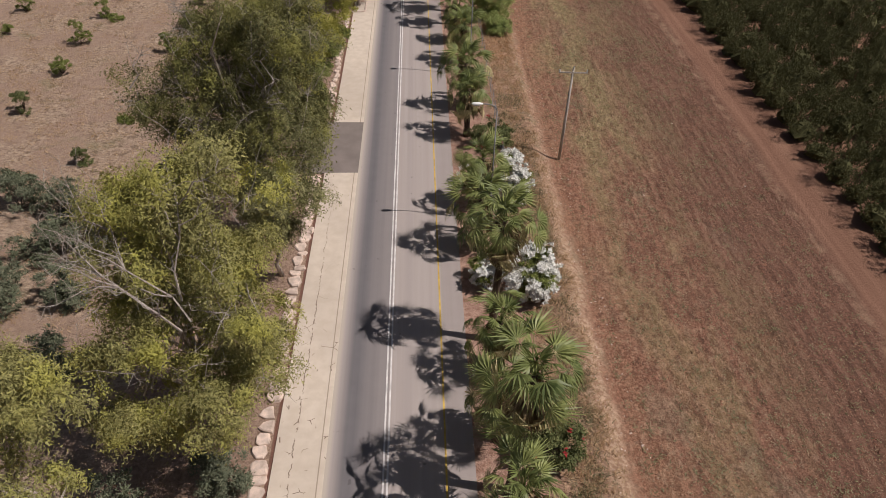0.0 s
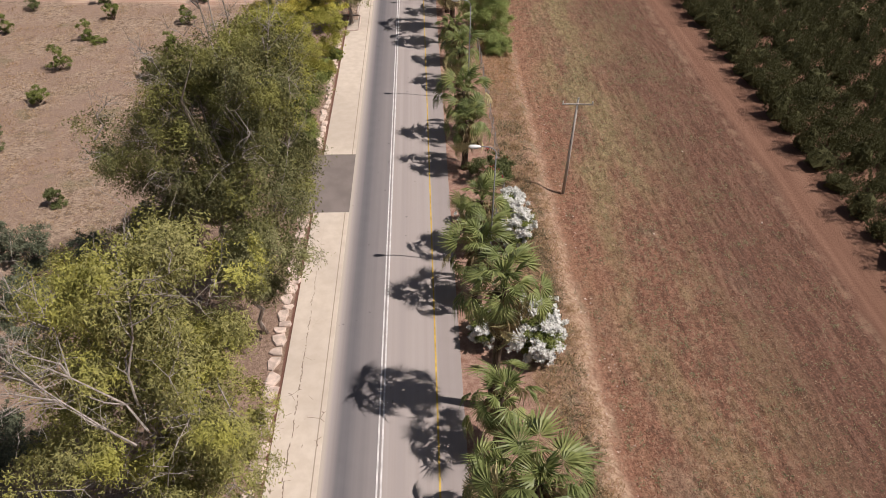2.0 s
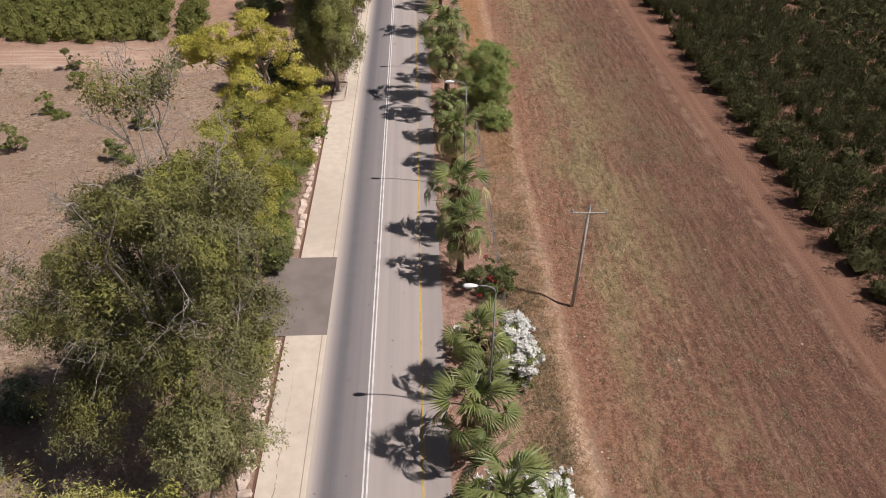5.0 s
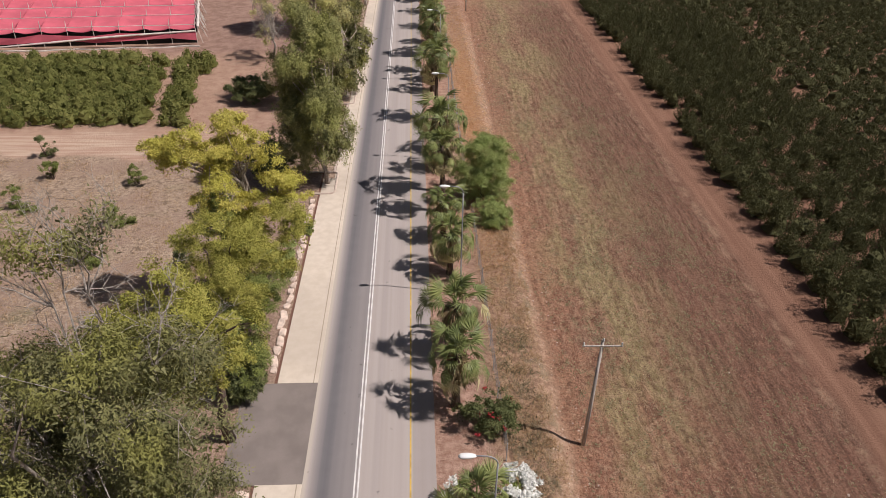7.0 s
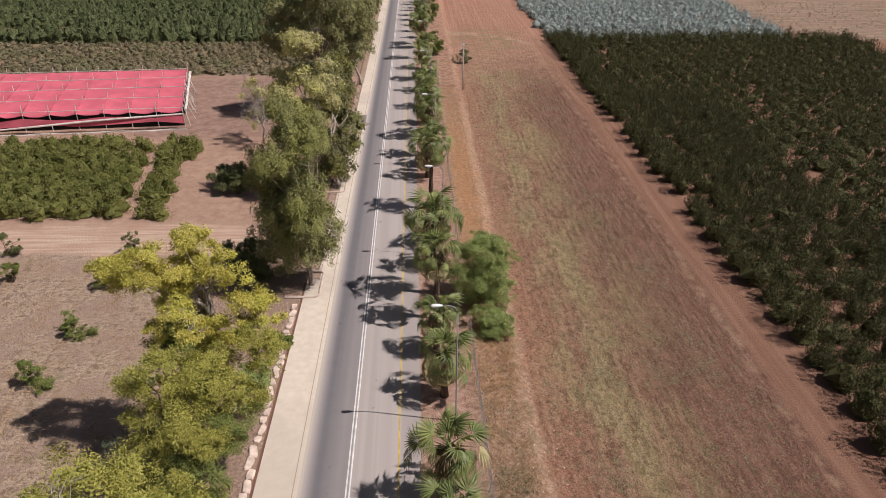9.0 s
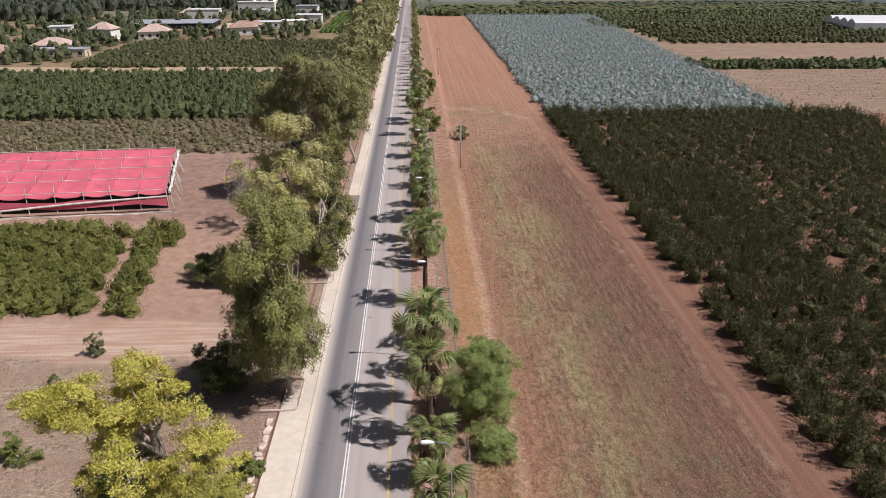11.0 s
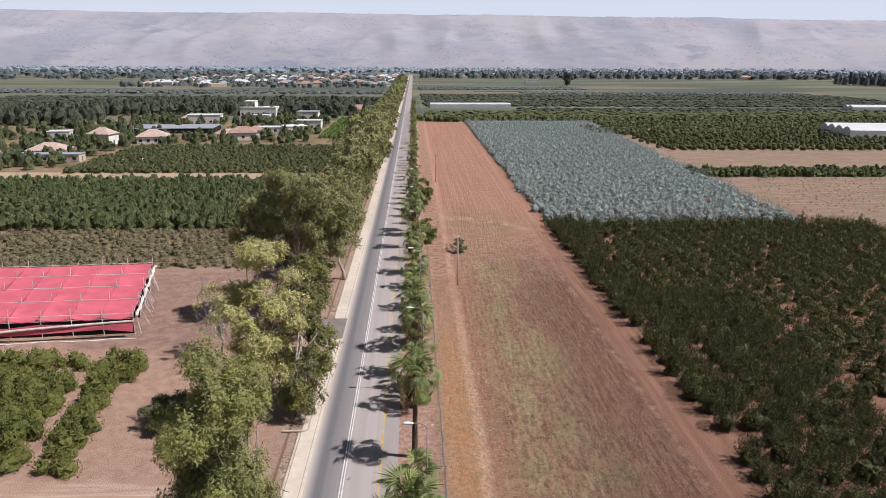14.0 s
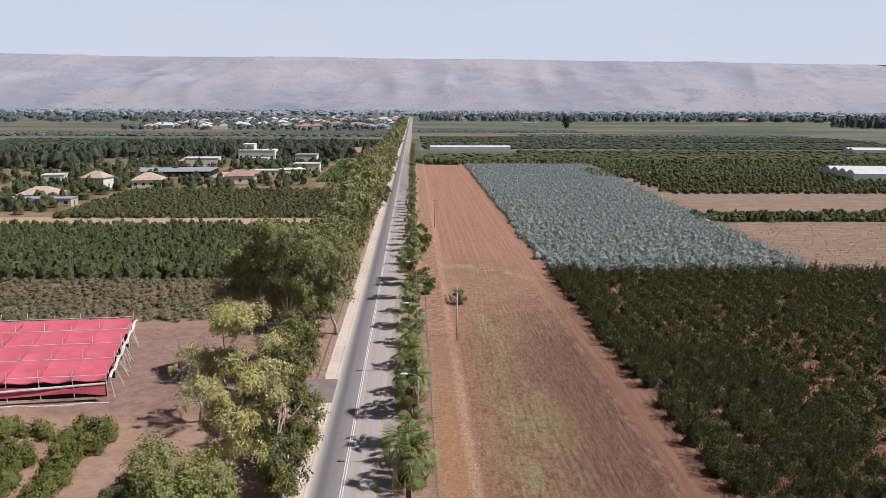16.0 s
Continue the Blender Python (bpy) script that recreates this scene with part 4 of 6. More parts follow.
def twiggy(bm, pts, r, size=1.0):
    """A bare branch along pts with forking twigs."""
    tube(bm, pts, [k * size for k in (0.055, 0.045, 0.033, 0.022, 0.01)], 5, cap=False)
    lead = unit(np.array([pts[-1] - pts[0]]))[0]
    for _ in range(9):
        k = r.integers(1, 5)
        end = pts[k] + (lead * r.uniform(0.2, 0.9) + r.normal(size=3) * 0.6) * r.uniform(0.7, 1.5) * size
        twig = limb_points(pts[k], end, r, 3, 0.05)
        tube(bm, twig, [0.02 * size, 0.015 * size, 0.011 * size, 0.006], 4, cap=False)
        for _ in range(2):
            tube(bm, limb_points(twig[2], twig[2] + (lead * 0.4 + r.normal(size=3) * 0.5) * 0.8 * size, r, 2, 0.0), [0.011, 0.008, 0.005], 3, cap=False)


def tree(name, base, lobes, material, leaf, clumps, per, clump_r, label, seed, bark="euc_bark", hang=1.3, droop=0.6, trunk_r=0.32, limbs=14, dead=0, bare=(), extra=None, group="roadside trees", category="tree", stems=1, bunch=9.5):
    """base: foot of the trunk; lobes: crown ellipsoids in world metres (x, y, z, rx, ry, rz)."""
    r = np.random.default_rng(seed)
    b = np.array([base[0], base[1], float(ground_z(base[0], base[1]))])
    lob = [tuple(np.array(l[:3]) - b) + tuple(l[3:]) for l in lobes]
    thing = root(name, pose(*b), label, category, group)
    c, me = crown_mesh("crown", lob, clumps, per, clump_r, leaf, material, r, hang, droop, bunch=bunch)
    child("crown", me, thing)
    if extra:
        for mat, lobes2, cl, lab in extra:
            l2 = [tuple(np.array(l[:3]) - b) + tuple(l[3:]) for l in lobes2]
            child("crown", crown_mesh("crown", l2, cl, per, clump_r, leaf, mat, r, hang, droop, bunch=bunch)[1], thing, lab)
    centre = np.mean([l[:3] for l in lob], axis=0)
    fork = np.array([centre[0] * 0.35, centre[1] * 0.35, max(1.2, min(l[2] - 0.6 * l[5] for l in lob))])
    bm = bmesh.new()
    for s in range(stems):
        foot = np.array([r.uniform(-0.6, 0.6), r.uniform(-0.6, 0.6), 0]) * (stems > 1)
        pts = limb_points(foot + np.array([0, 0, -0.2]), fork + foot * 2, r, 4, 0.0)
        tube(bm, pts, [trunk_r * k for k in (1.35, 1.0, 0.9, 0.8, 0.7)], 9)
    pick = r.choice(len(c), size=min(limbs, len(c)), replace=False)
    for i in pick:
        pts = limb_points(fork, c[i] * 0.96 + fork * 0.04, r, 4, 0.06)
        tube(bm, pts, [trunk_r * k for k in (0.55, 0.4, 0.28, 0.16, 0.06)], 6, cap=False)
        for _ in range(2):
            j = r.integers(len(c))
            if np.linalg.norm(c[j] - c[i]) < 4.5:
                pts2 = limb_points(pts[3], c[j], r, 3, 0.0)
                tube(bm, pts2, [trunk_r * k for k in (0.16, 0.1, 0.06, 0.03)], 5, cap=False)
    part("trunk", bm, M[bark], thing, smooth=True)
    for a, e in bare:
        bm = bmesh.new()
        pts = limb_points(np.array(a) - b, np.array(e) - b, r, 4, 0.08)
        twiggy(bm, pts, r, 1.05)
        for k in (1, 2, 2, 3, 3):
            side = pts[k] + (pts[-1] - pts[0]) * 0.4 + r.normal(size=3) * 1.1
            twiggy(bm, limb_points(pts[k], side, r, 4, 0.08), r, 0.8)
        part("dead_branch", bm, M["dead_wood"], thing, "bare grey dead branch")
    if dead:
        for _ in range(dead):
            bm = bmesh.new()
            l = lob[r.integers(len(lob))]
            a = np.array(l[:3]) + r.normal(size=3) * 0.3 * np.array(l[3:])
            d = unit(r.normal(size=(1, 3)) + np.array([[0, -0.5, 0.9]]))[0]
            e = np.array(l[:3]) + d * np.array(l[3:]) * r.uniform(1.0, 1.16)
            pts = limb_points(a, e, r, 4, 0.05)
            twiggy(bm, pts, r)
            part("dead_branch", bm, M["dead_wood"], thing, "bare grey dead branch")
    return thing


LEAF = (0.21, 0.056)
tree("eucalyptus_tree", (-11.5, 34.0), [(-10.2, 33.2, 13.2, 4.2, 4.6, 6.1), (-13.1, 32.2, 12.4, 3.4, 3.7, 4.3), (-7.7, 30.9, 10.8, 2.9, 3.7, 5.2), (-13.1, 28.9, 7.7, 3.7, 3.5, 4.3), (-8.4, 34.0, 15.4, 2.7, 2.8, 3.8), (-9.7, 27.9, 8.3, 2.5, 2.7, 3.5)],
     M["olive_yellow"], LEAF, 700, 217, 0.9, "large olive-yellow eucalyptus with dead grey branches", 1, dead=18, limbs=22,
     bare=[((-8.6, 28.0, 13.0), (-13.6, 30.6, 17.2)), ((-9.2, 29.0, 13.4), (-9.2, 31.4, 18.6)), ((-8.8, 27.2, 13.2), (-12.8, 28.2, 16.6))])
tree("eucalyptus_tree", (-17.5, 24.0), [(-14.9, 22.6, 12.0, 2.4, 2.8, 4.1), (-17.8, 24.0, 11.0, 3.0, 3.2, 4.1), (-15.2, 18.9, 9.4, 3.1, 3.2, 3.8)],
     M["olive_yellow"], LEAF, 230, 231, 0.9, "olive-yellow eucalyptus with drooping foliage", 2, dead=4)
tree("eucalyptus_tree", (-10.5, 53.0), [(-9.3, 50.8, 14.6, 5.2, 5.8, 6.8), (-7.0, 48.4, 10.7, 3.3, 3.9, 5.4), (-12.1, 52.2, 12.1, 4.1, 4.7, 5.8), (-16.8, 49.4, 14.8, 1.6, 1.6, 2.8), (-14.5, 48.5, 7.3, 2.2, 2.2, 2.6), (-13.8, 49.4, 10.7, 2.9, 3.3, 4.5)],
     M["euc_dark"], (0.22, 0.06), 860, 165, 1.0, "large dark green eucalyptus overhanging the driveway", 3, dead=18, limbs=34, bare=[((-11.2, 51.5, 11.5), (-13.6, 49.6, 15.2)), ((-12.0, 51.0, 15.0), (-13.6, 50.4, 19.4)), ((-9.2, 51.4, 18.0), (-8.2, 53.6, 24.2)), ((-9.6, 51.2, 18.4), (-11.0, 52.8, 23.8)), ((-9.4, 51.4, 19.0), (-9.7, 53.2, 24.0)), ((-6.8, 50.6, 15.4), (-6.4, 52.6, 20.6))], trunk_r=0.4, stems=3,
     extra=[(M["euc_dark"], [(-8.0, 53.7, 24.2, 0.7, 0.8, 0.5), (-9.6, 53.0, 24.2, 0.6, 0.7, 0.5), (-10.6, 52.8, 23.8, 0.7, 0.8, 0.5)], 10, "sparse grey-green top twigs")])
tree("small_tree", (-8.6, 46.0), [(-6.8, 43.9, 7.8, 1.9, 2.2, 3.8), (-9.0, 45.4, 6.7, 1.8, 2.0, 3.1)],
     M["euc_mid"], (0.22, 0.06), 170, 203, 0.75, "small drooping green tree over the stone border", 4, trunk_r=0.16, limbs=9)
tree("acacia_tree", (-9.2, 64.5), [(-8.1, 59.0, 14.3, 2.8, 2.8, 4.1), (-9.9, 61.0, 11.9, 2.9, 3.1, 4.4), (-10.6, 58.3, 13.8, 1.9, 2.1, 2.5)],
     M["bright"], (0.17, 0.062), 260, 230, 0.9, "bright yellow-green acacia with dense crown", 5, bark="dark_bark", hang=1.0, droop=0.3)
tree("acacia_tree", (-10.6, 74.0), [(-10.0, 73.3, 8.8, 3.2, 3.6, 4.5), (-9.2, 70.9, 5.7, 2.2, 2.6, 3.2), (-9.3, 77.3, 6.8, 2.4, 2.6, 4.0)],
     M["bright"], (0.17, 0.062), 300, 220, 0.9, "bright green acacia beside the pavement", 6, bark="dark_bark", hang=1.0, droop=0.3,
     extra=[(M["fresh"], [(-9.5, 76.5, 5.0, 2.2, 2.8, 3.2), (-9.4, 70.6, 3.0, 2.0, 2.4, 2.6), (-11.4, 72.4, 4.4, 2.2, 2.6, 3.2)], 200, "fresh green lower foliage")])
tree("acacia_tree", (-9.4, 82.4), [(-9.8, 79.6, 15.6, 2.9, 3.0, 3.0), (-7.2, 79.4, 12.6, 2.5, 2.8, 3.4), (-12.6, 79.8, 13.6, 2.5, 2.8, 2.6), (-15.2, 80.6, 14.2, 1.3, 1.5, 1.5), (-10.4, 79.2, 12.2, 2.6, 2.6, 2.4)],
     M["gold"], (0.19, 0.075), 260, 200, 0.8, "golden-yellow blossoming acacia with pale trunk", 7, hang=0.9, droop=0.1, limbs=26,
     extra=[(M["bright"], [(-10.6, 79.4, 8.2, 2.7, 3.0, 3.4), (-7.6, 80.0, 7.6, 2.2, 2.6, 3.8)], 130, "green lower foliage"), (M["fresh"], [(-11.8, 79.6, 10.0, 2.0, 2.4, 2.4)], 50, "darker green side foliage")])
tree("eucalyptus_tree", (-6.2, 103.4), [(-6.8, 102.6, 13.6, 3.5, 3.7, 6.4), (-5.8, 102.2, 8.0, 2.3, 2.6, 4.6), (-8.4, 103.6, 9.0, 3.0, 3.5, 5.2), (-6.2, 103.0, 17.6, 2.6, 2.8, 3.6), (-8.0, 104.0, 4.7, 2.4, 2.6, 3.4), (-6.3, 103.2, 3.9, 1.6, 1.8, 2.8)],
     M["euc"], (0.28, 0.09), 470, 168, 0.9, "tall drooping eucalyptus in a kerbed tree pit", 8, limbs=20, trunk_r=0.3, hang=1.7, droop=0.9, bunch=6.5,
     extra=[(M["euc_mid"], [(-6.6, 103.6, 6.6, 2.5, 2.6, 4.6), (-9.2, 104.2, 8.0, 2.5, 2.6, 4.4)], 170, "darker green lower foliage")])
tree("eucalyptus_tree", (-6.0, 131.4), [(-6.2, 132.6, 8.6, 3.0, 3.2, 5.4), (-6.0, 136.0, 7.0, 2.8, 3.4, 5.2), (-6.6, 140.0, 9.0, 3.2, 3.4, 5.6), (-5.9, 131.8, 3.6, 2.0, 2.2, 3.2), (-6.2, 137.0, 3.4, 2.2, 3.0, 3.0)],
     M["euc_dark"], (0.42, 0.15), 320, 84, 0.95, "dark green eucalyptus beside narrow pavement", 9, hang=1.5, droop=0.8)
tree("eucalyptus_tree", (-11.5, 139.0), [(-8.8, 131.0, 18.2, 3.2, 3.4, 3.4), (-10.6, 130.0, 14.4, 2.8, 3.0, 3.0), (-7.4, 129.0, 13.4, 2.5, 2.6, 3.4), (-9.0, 127.0, 10.6, 2.4, 2.6, 3.2)],
     M["euc_pale"], (0.36, 0.13), 300, 84, 0.85, "sparse pale yellow-green eucalyptus with open crown", 10, dead=10, limbs=26)
tree("bare_tree", (-19.6, 149.8), [(-20.4, 149.6, 7.2, 3.2, 3.2, 3.6), (-19.0, 147.0, 4.6, 2.4, 2.4, 2.6)],
     M["euc_pale"], (0.4, 0.12), 34, 40, 0.7, "half-bare grey tree with few leaves", 11, bark="dead_wood", dead=26, limbs=22, trunk_r=0.2)
tree("eucalyptus_tree", (-11.5, 169.0), [(-9.6, 163.0, 19.6, 4.2, 4.6, 4.6), (-13.6, 165.0, 17.0, 3.8, 4.4, 5.2), (-6.6, 166.0, 16.4, 3.4, 4.0, 5.4), (-15.4, 168.0, 12.4, 3.2, 4.0, 4.6), (-8.2, 169.0, 11.4, 3.6, 4.0, 4.6), (-11.0, 162.0, 22.0, 2.6, 2.8, 2.6), (-18.0, 166.0, 14.6, 2.8, 3.4, 4.0)],
     M["euc_mid"], (0.44, 0.16), 740, 70, 1.0, "tall spreading eucalyptus with pale forked trunk", 12, limbs=30, trunk_r=0.4, stems=3)
tree("eucalyptus_tree", (-6.2, 184.6), [(-7.0, 184.6, 10.6, 3.6, 4.0, 5.0), (-6.2, 183.4, 6.4, 2.6, 3.0, 3.6), (-9.4, 188.0, 12.6, 3.8, 4.4, 4.6), (-7.6, 194.0, 12.4, 4.2, 5.0, 6.2), (-12.4, 186.0, 8.6, 3.2, 3.6, 4.4)],
     M["euc_mid"], (0.5, 0.19), 520, 63, 1.1, "green roadside eucalyptus with dense drooping crown", 14, limbs=16, trunk_r=0.3)
tree("eucalyptus_tree", (-7.6, 152.0), [(-7.4, 152.0, 8.0, 2.8, 3.4, 5.4), (-8.0, 147.0, 8.8, 2.9, 3.2, 5.4)],
     M["euc_dark"], (0.42, 0.15), 170, 90, 0.95, "green roadside eucalyptus beside narrow pavement", 13, hang=1.4, droop=0.7)

# trees that line the road farther on
row = []
for k in range(5):
    r = np.random.default_rng(50 + k)
    lob = [(0.0, 0, 9.6, 4.0, 4.2, 5.8), (r.uniform(-3, 0), 1.5, 6.4, 3.8, 4.0, 4.6), (r.uniform(-4, -1), -1.5, 11.6, 3.3, 3.5, 3.8)]
    row.append(tree("eucalyptus_tree", (-9.0, 205.0 + 9 * k), [(l[0] - 9.0, l[1] + 205.0 + 9 * k, *l[2:]) for l in lob], (M["euc_mid"], M["euc_dark"], M["euc_mid"], M["euc_dark"], M["euc_mid"])[k], (0.85, 0.36), 150, 24, 1.25, "green eucalyptus in a row along the road", 60 + k, limbs=10))
y, k = 247.0, 0
far_row = []
for k in range(3):
    lob = [(0.0, 0, 9.6, 4.0, 4.2, 5.8), (-1.5, 1.5, 6.4, 3.8, 4.0, 4.6)]
    far_row.append(tree("eucalyptus_tree", (-9.3, 470.0 + 9 * k), [(l[0] - 9.3, l[1] + 470.0 + 9 * k, *l[2:]) for l in lob], (M["euc_mid"], M["euc_dark"], M["euc_mid"])[k], (1.5, 0.8), 60, 14, 1.5, "distant green eucalyptus in a row along the road", 70 + k, limbs=4))
while y < 1150:
    s = rng.uniform(0.95, 1.35) * (1.0 if y < 430 else 0.9)
    t = copy_thing(row[rng.integers(5)] if y < 460 else far_row[rng.integers(3)], pose(-9.3 + rng.uniform(-1.6, 1.2), y, 0, 0, 0, rng.uniform(0, 360)))
    t.scale = (s, s, s * rng.uniform(0.9, 1.1))
    y += rng.uniform(5.5, 8.5) * (1.0 if y < 460 else 1.6)
    k += 1


# ---- shrubs ----
def shrub(name, x, y, rx, rz, material, leaf, clumps, per, label, seed, group="", category="shrub", ry=None, flowers=None, bark="dark_bark", droop=0.0):
    r = np.random.default_rng(seed)
    z = float(ground_z(x, y))
    thing = root(name, pose(x, y, z), label, category, group)
    ry = ry or rx
    lob = [(0, 0, rz * 0.95, rx, ry, rz), (rx * 0.35, -ry * 0.3, rz * 0.7, rx * 0.7, ry * 0.7, rz * 0.75)]
    c, me = crown_mesh("foliage", lob, int(clumps * 1.5), per, 0.3 * max(rx, 1.0) ** 0.6, leaf, material, r, 1.0, droop, 0.08, 6.5)
    child("foliage", me, thing)
    for i in r.choice(len(c), size=min(6, len(c)), replace=False):
        bm = bmesh.new()
        tube(bm, limb_points((0, 0, -0.1), c[i] * 0.9, r, 3, 0.02), [0.05 * rx ** 0.5, 0.035, 0.02, 0.01], 5, cap=False)
        part("stem", bm, M[bark], thing)
    if flowers:
        _, p, out, *_ = crown_points([(l[0], l[1], l[2] + 0.08, l[3] * 1.04, l[4] * 1.04, l[5] * 1.04) for l in lob], flowers[1], flowers[2], 0.3, r, 1.0, 0.92, 6.0)
        keep = (out[:, 2] > -0.35) & (p[:, 2] > 0.15)
        p, out = p[keep], out[keep]
        n = len(p)
        v, f = leaf_blades(p, out + r.normal(size=(n, 3)) * 0.9, r.uniform(0.13, 0.26, n), r.uniform(0.13, 0.22, n), r, out + np.array([0, 0, 0.4]))
        child("blossom", fast_mesh("blossom", v, f, flowers[0]), thing, flowers[3])
    return thing


FL = (M["white_flower"], 420, 34, "masses of white blossom")
shrub("flowering_shrub", 10.0, 56.6, 1.7, 2.1, M["fresh"], (0.22, 0.09), 80, 50, "white-flowering oleander shrub beside palms", 21, ry=2.4, flowers=FL)
shrub("flowering_shrub", 10.1, 44.4, 2.0, 1.9, M["fresh"], (0.22, 0.09), 90, 50, "white-flowering oleander shrub beside palms", 22, ry=2.4, flowers=(M["white_flower"], 460, 32, "masses of white blossom"))
shrub("flowering_shrub", 7.0, 45.3, 0.8, 1.2, M["fresh"], (0.22, 0.09), 50, 40, "white-flowering oleander shrub at road edge", 23, ry=1.6, flowers=(M["white_flower"], 110, 26, "white blossom"))
shrub("flowering_shrub", 6.7, 58.2, 0.7, 0.9, M["fresh"], (0.22, 0.09), 40, 40, "white-flowering oleander shrub at road edge", 24, ry=0.9, flowers=(M["white_flower"], 40, 20, "white blossom"))
shrub("flowering_shrub", 9.0, 65.3, 1.9, 1.3, M["shrub"], (0.2, 0.08), 110, 60, "dark bougainvillea shrub with red blossom", 25, flowers=(M["red_flower"], 9, 8, "red blossom"))
shrub("flowering_shrub", 9.6, 29.5, 1.7, 1.6, M["shrub"], (0.22, 0.09), 100, 60, "dark bougainvillea shrub with few red flowers", 26, flowers=(M["red_flower"], 5, 6, "red blossom"))
shrub("tamarisk", 11.6, 99.6, 3.1, 3.7, M["feather"], (0.24, 0.032), 420, 130, "feathery fresh green tamarisk beside fence", 27, droop=-0.2)
shrub("tamarisk", 12.2, 94.4, 1.8, 1.0, M["feather"], (0.26, 0.035), 110, 130, "low feathery green tamarisk shoots", 28, droop=-0.3)
shrub("shrub", -13.2, 105.0, 3.0, 2.0, M["shrub"], (0.25, 0.1), 150, 80, "round dark green shrub under trees", 29)
shrub("shrub", -19.7, 129.8, 3.2, 1.7, M["shrub"], (0.25, 0.1), 150, 70, "round dark green shrub beside farm rows", 30)
shrub("shrub", -8.9, 86.5, 1.2, 1.3, M["feather"], (0.3, 0.08), 60, 70, "weeping green shrub under acacia", 31)
shrub("shrub", -9.6, 69.5, 2.0, 1.6, M["shrub"], (0.3, 0.09), 90, 70, "dark weeping shrub under acacia", 32)
shrub("shrub", -7.6, 92.0, 1.0, 0.9, M["fresh"], (0.22, 0.1), 50, 60, "bright green shrub at pavement edge", 33)
shrub("shrub", -9.6, 27.8, 1.7, 1.2, M["olive_grey"], (0.2, 0.07), 80, 60, "grey-green shrub below eucalyptus", 34)
shrub("dead_bush", 15.4, 205.0, 1.6, 1.1, M["scrub"], (0.3, 0.05), 20, 20, "bare grey dead bush in red earth", 35, bark="dead_wood")
shrub("shrub", 17.2, 206.0, 1.4, 1.5, M["weed"], (0.3, 0.1), 50, 40, "grey-green shrub beside dead bush", 36)
shrub("shrub", 9.7, 213.0, 2.2, 2.6, M["fresh"], (0.4, 0.14), 90, 50, "green shrub among the palms", 37)
shrub("shrub", 9.6, 255.0, 2.6, 3.6, M["fresh"], (0.5, 0.2), 90, 50, "tall green shrub among the palms", 38)

# saplings in the dry grass
SAPLINGS = [(-38.9, 81.4, 1.3), (-39.4, 72.3, 1.4), (-39.7, 89.6, 1.4), (-39.4, 98.2, 1.3), (-29.4, 61.9, 1.0), (-50.8, 100.2, 1.4), (-50.4, 92.3, 1.3), (-41.7, 111.0, 1.5), (-38.4, 104.8, 1.3),
            (-28.0, 103.5, 1.2), (-28.0, 111.7, 1.2), (-28.0, 94.9, 1.35), (-28.2, 87.4, 1.3), (-18.1, 86.2, 1.1), (-50.0, 82.0, 1.2), (-50.5, 72.0, 1.2), (-50.6, 108.6, 1.3)]
for i, (x, y, s) in enumerate(SAPLINGS):
    shrub("sapling", x, y, 0.75 * s, 0.95 * s, M[("fresh", "shrub", "fresh")[i % 3]], (0.15, 0.07), 34, 66, "small dark green sapling in dry grass", 400 + i, "saplings in the dry field", "sapling")
for i, (x, y) in enumerate(((-28.3, 70.2), (-26.6, 94.4), (-27.0, 86.6), (-38.2, 97.6))):
    shrub("weed", x, y, 0.9, 0.25, M["fresh"], (0.16, 0.06), 26, 40, "low patch of green weeds", 430 + i, category="weed")
OLIVES = [(-32.4, 55.0, 1.9), (-28.3, 54.2, 1.9), (-24.0, 53.5, 1.7), (-28.5, 43.0, 1.9), (-24.3, 43.5, 1.7), (-28.0, 48.4, 1.7), (-32.5, 47.5, 1.9), (-24.0, 48.5, 1.6), (-22.0, 36.0, 1.9), (-27.5, 36.0, 1.9), (-14.5, 25.5, 1.5), (-20.0, 57.0, 1.5)]
for i, (x, y, s) in enumerate(OLIVES):
    shrub("olive_tree", x, y, s, 1.6, M["olive_grey"], (0.22, 0.085), 90, 42, "small grey-green olive tree", 440 + i, "young olive trees", "olive tree")
for i, (x, y) in enumerate(((-17.5, 76.0),)):
    shrub("thorn_bush", x, y, 1.7, 1.7, M["olive_grey"], (0.16, 0.06), 40, 34, "sparse grey thorn bush with bare branches", 460 + i, category="bush", bark="dead_wood")


# ---- farm rows west of the road ----
def row_block(name, pts, radius, height, per, leaf, material, label, category, seed, up=0.6, shell=0.72, core=0.84):
    r = np.random.default_rng(seed)
    if core:
        per, leaf = max(4, int(per * (0.9 if leaf[0] < 0.8 else 0.45))), (leaf[0] * 0.62, leaf[1] * 0.5)
    me = bush_field(name, pts, radius, height, per, leaf, M[material], r, up, 0.1, shell, core, (8, 5) if leaf[0] < 0.6 else (6, 4) if leaf[0] < 0.95 else (6, 3))
    return tagged(new(name, me), label, category, kind="stuff")


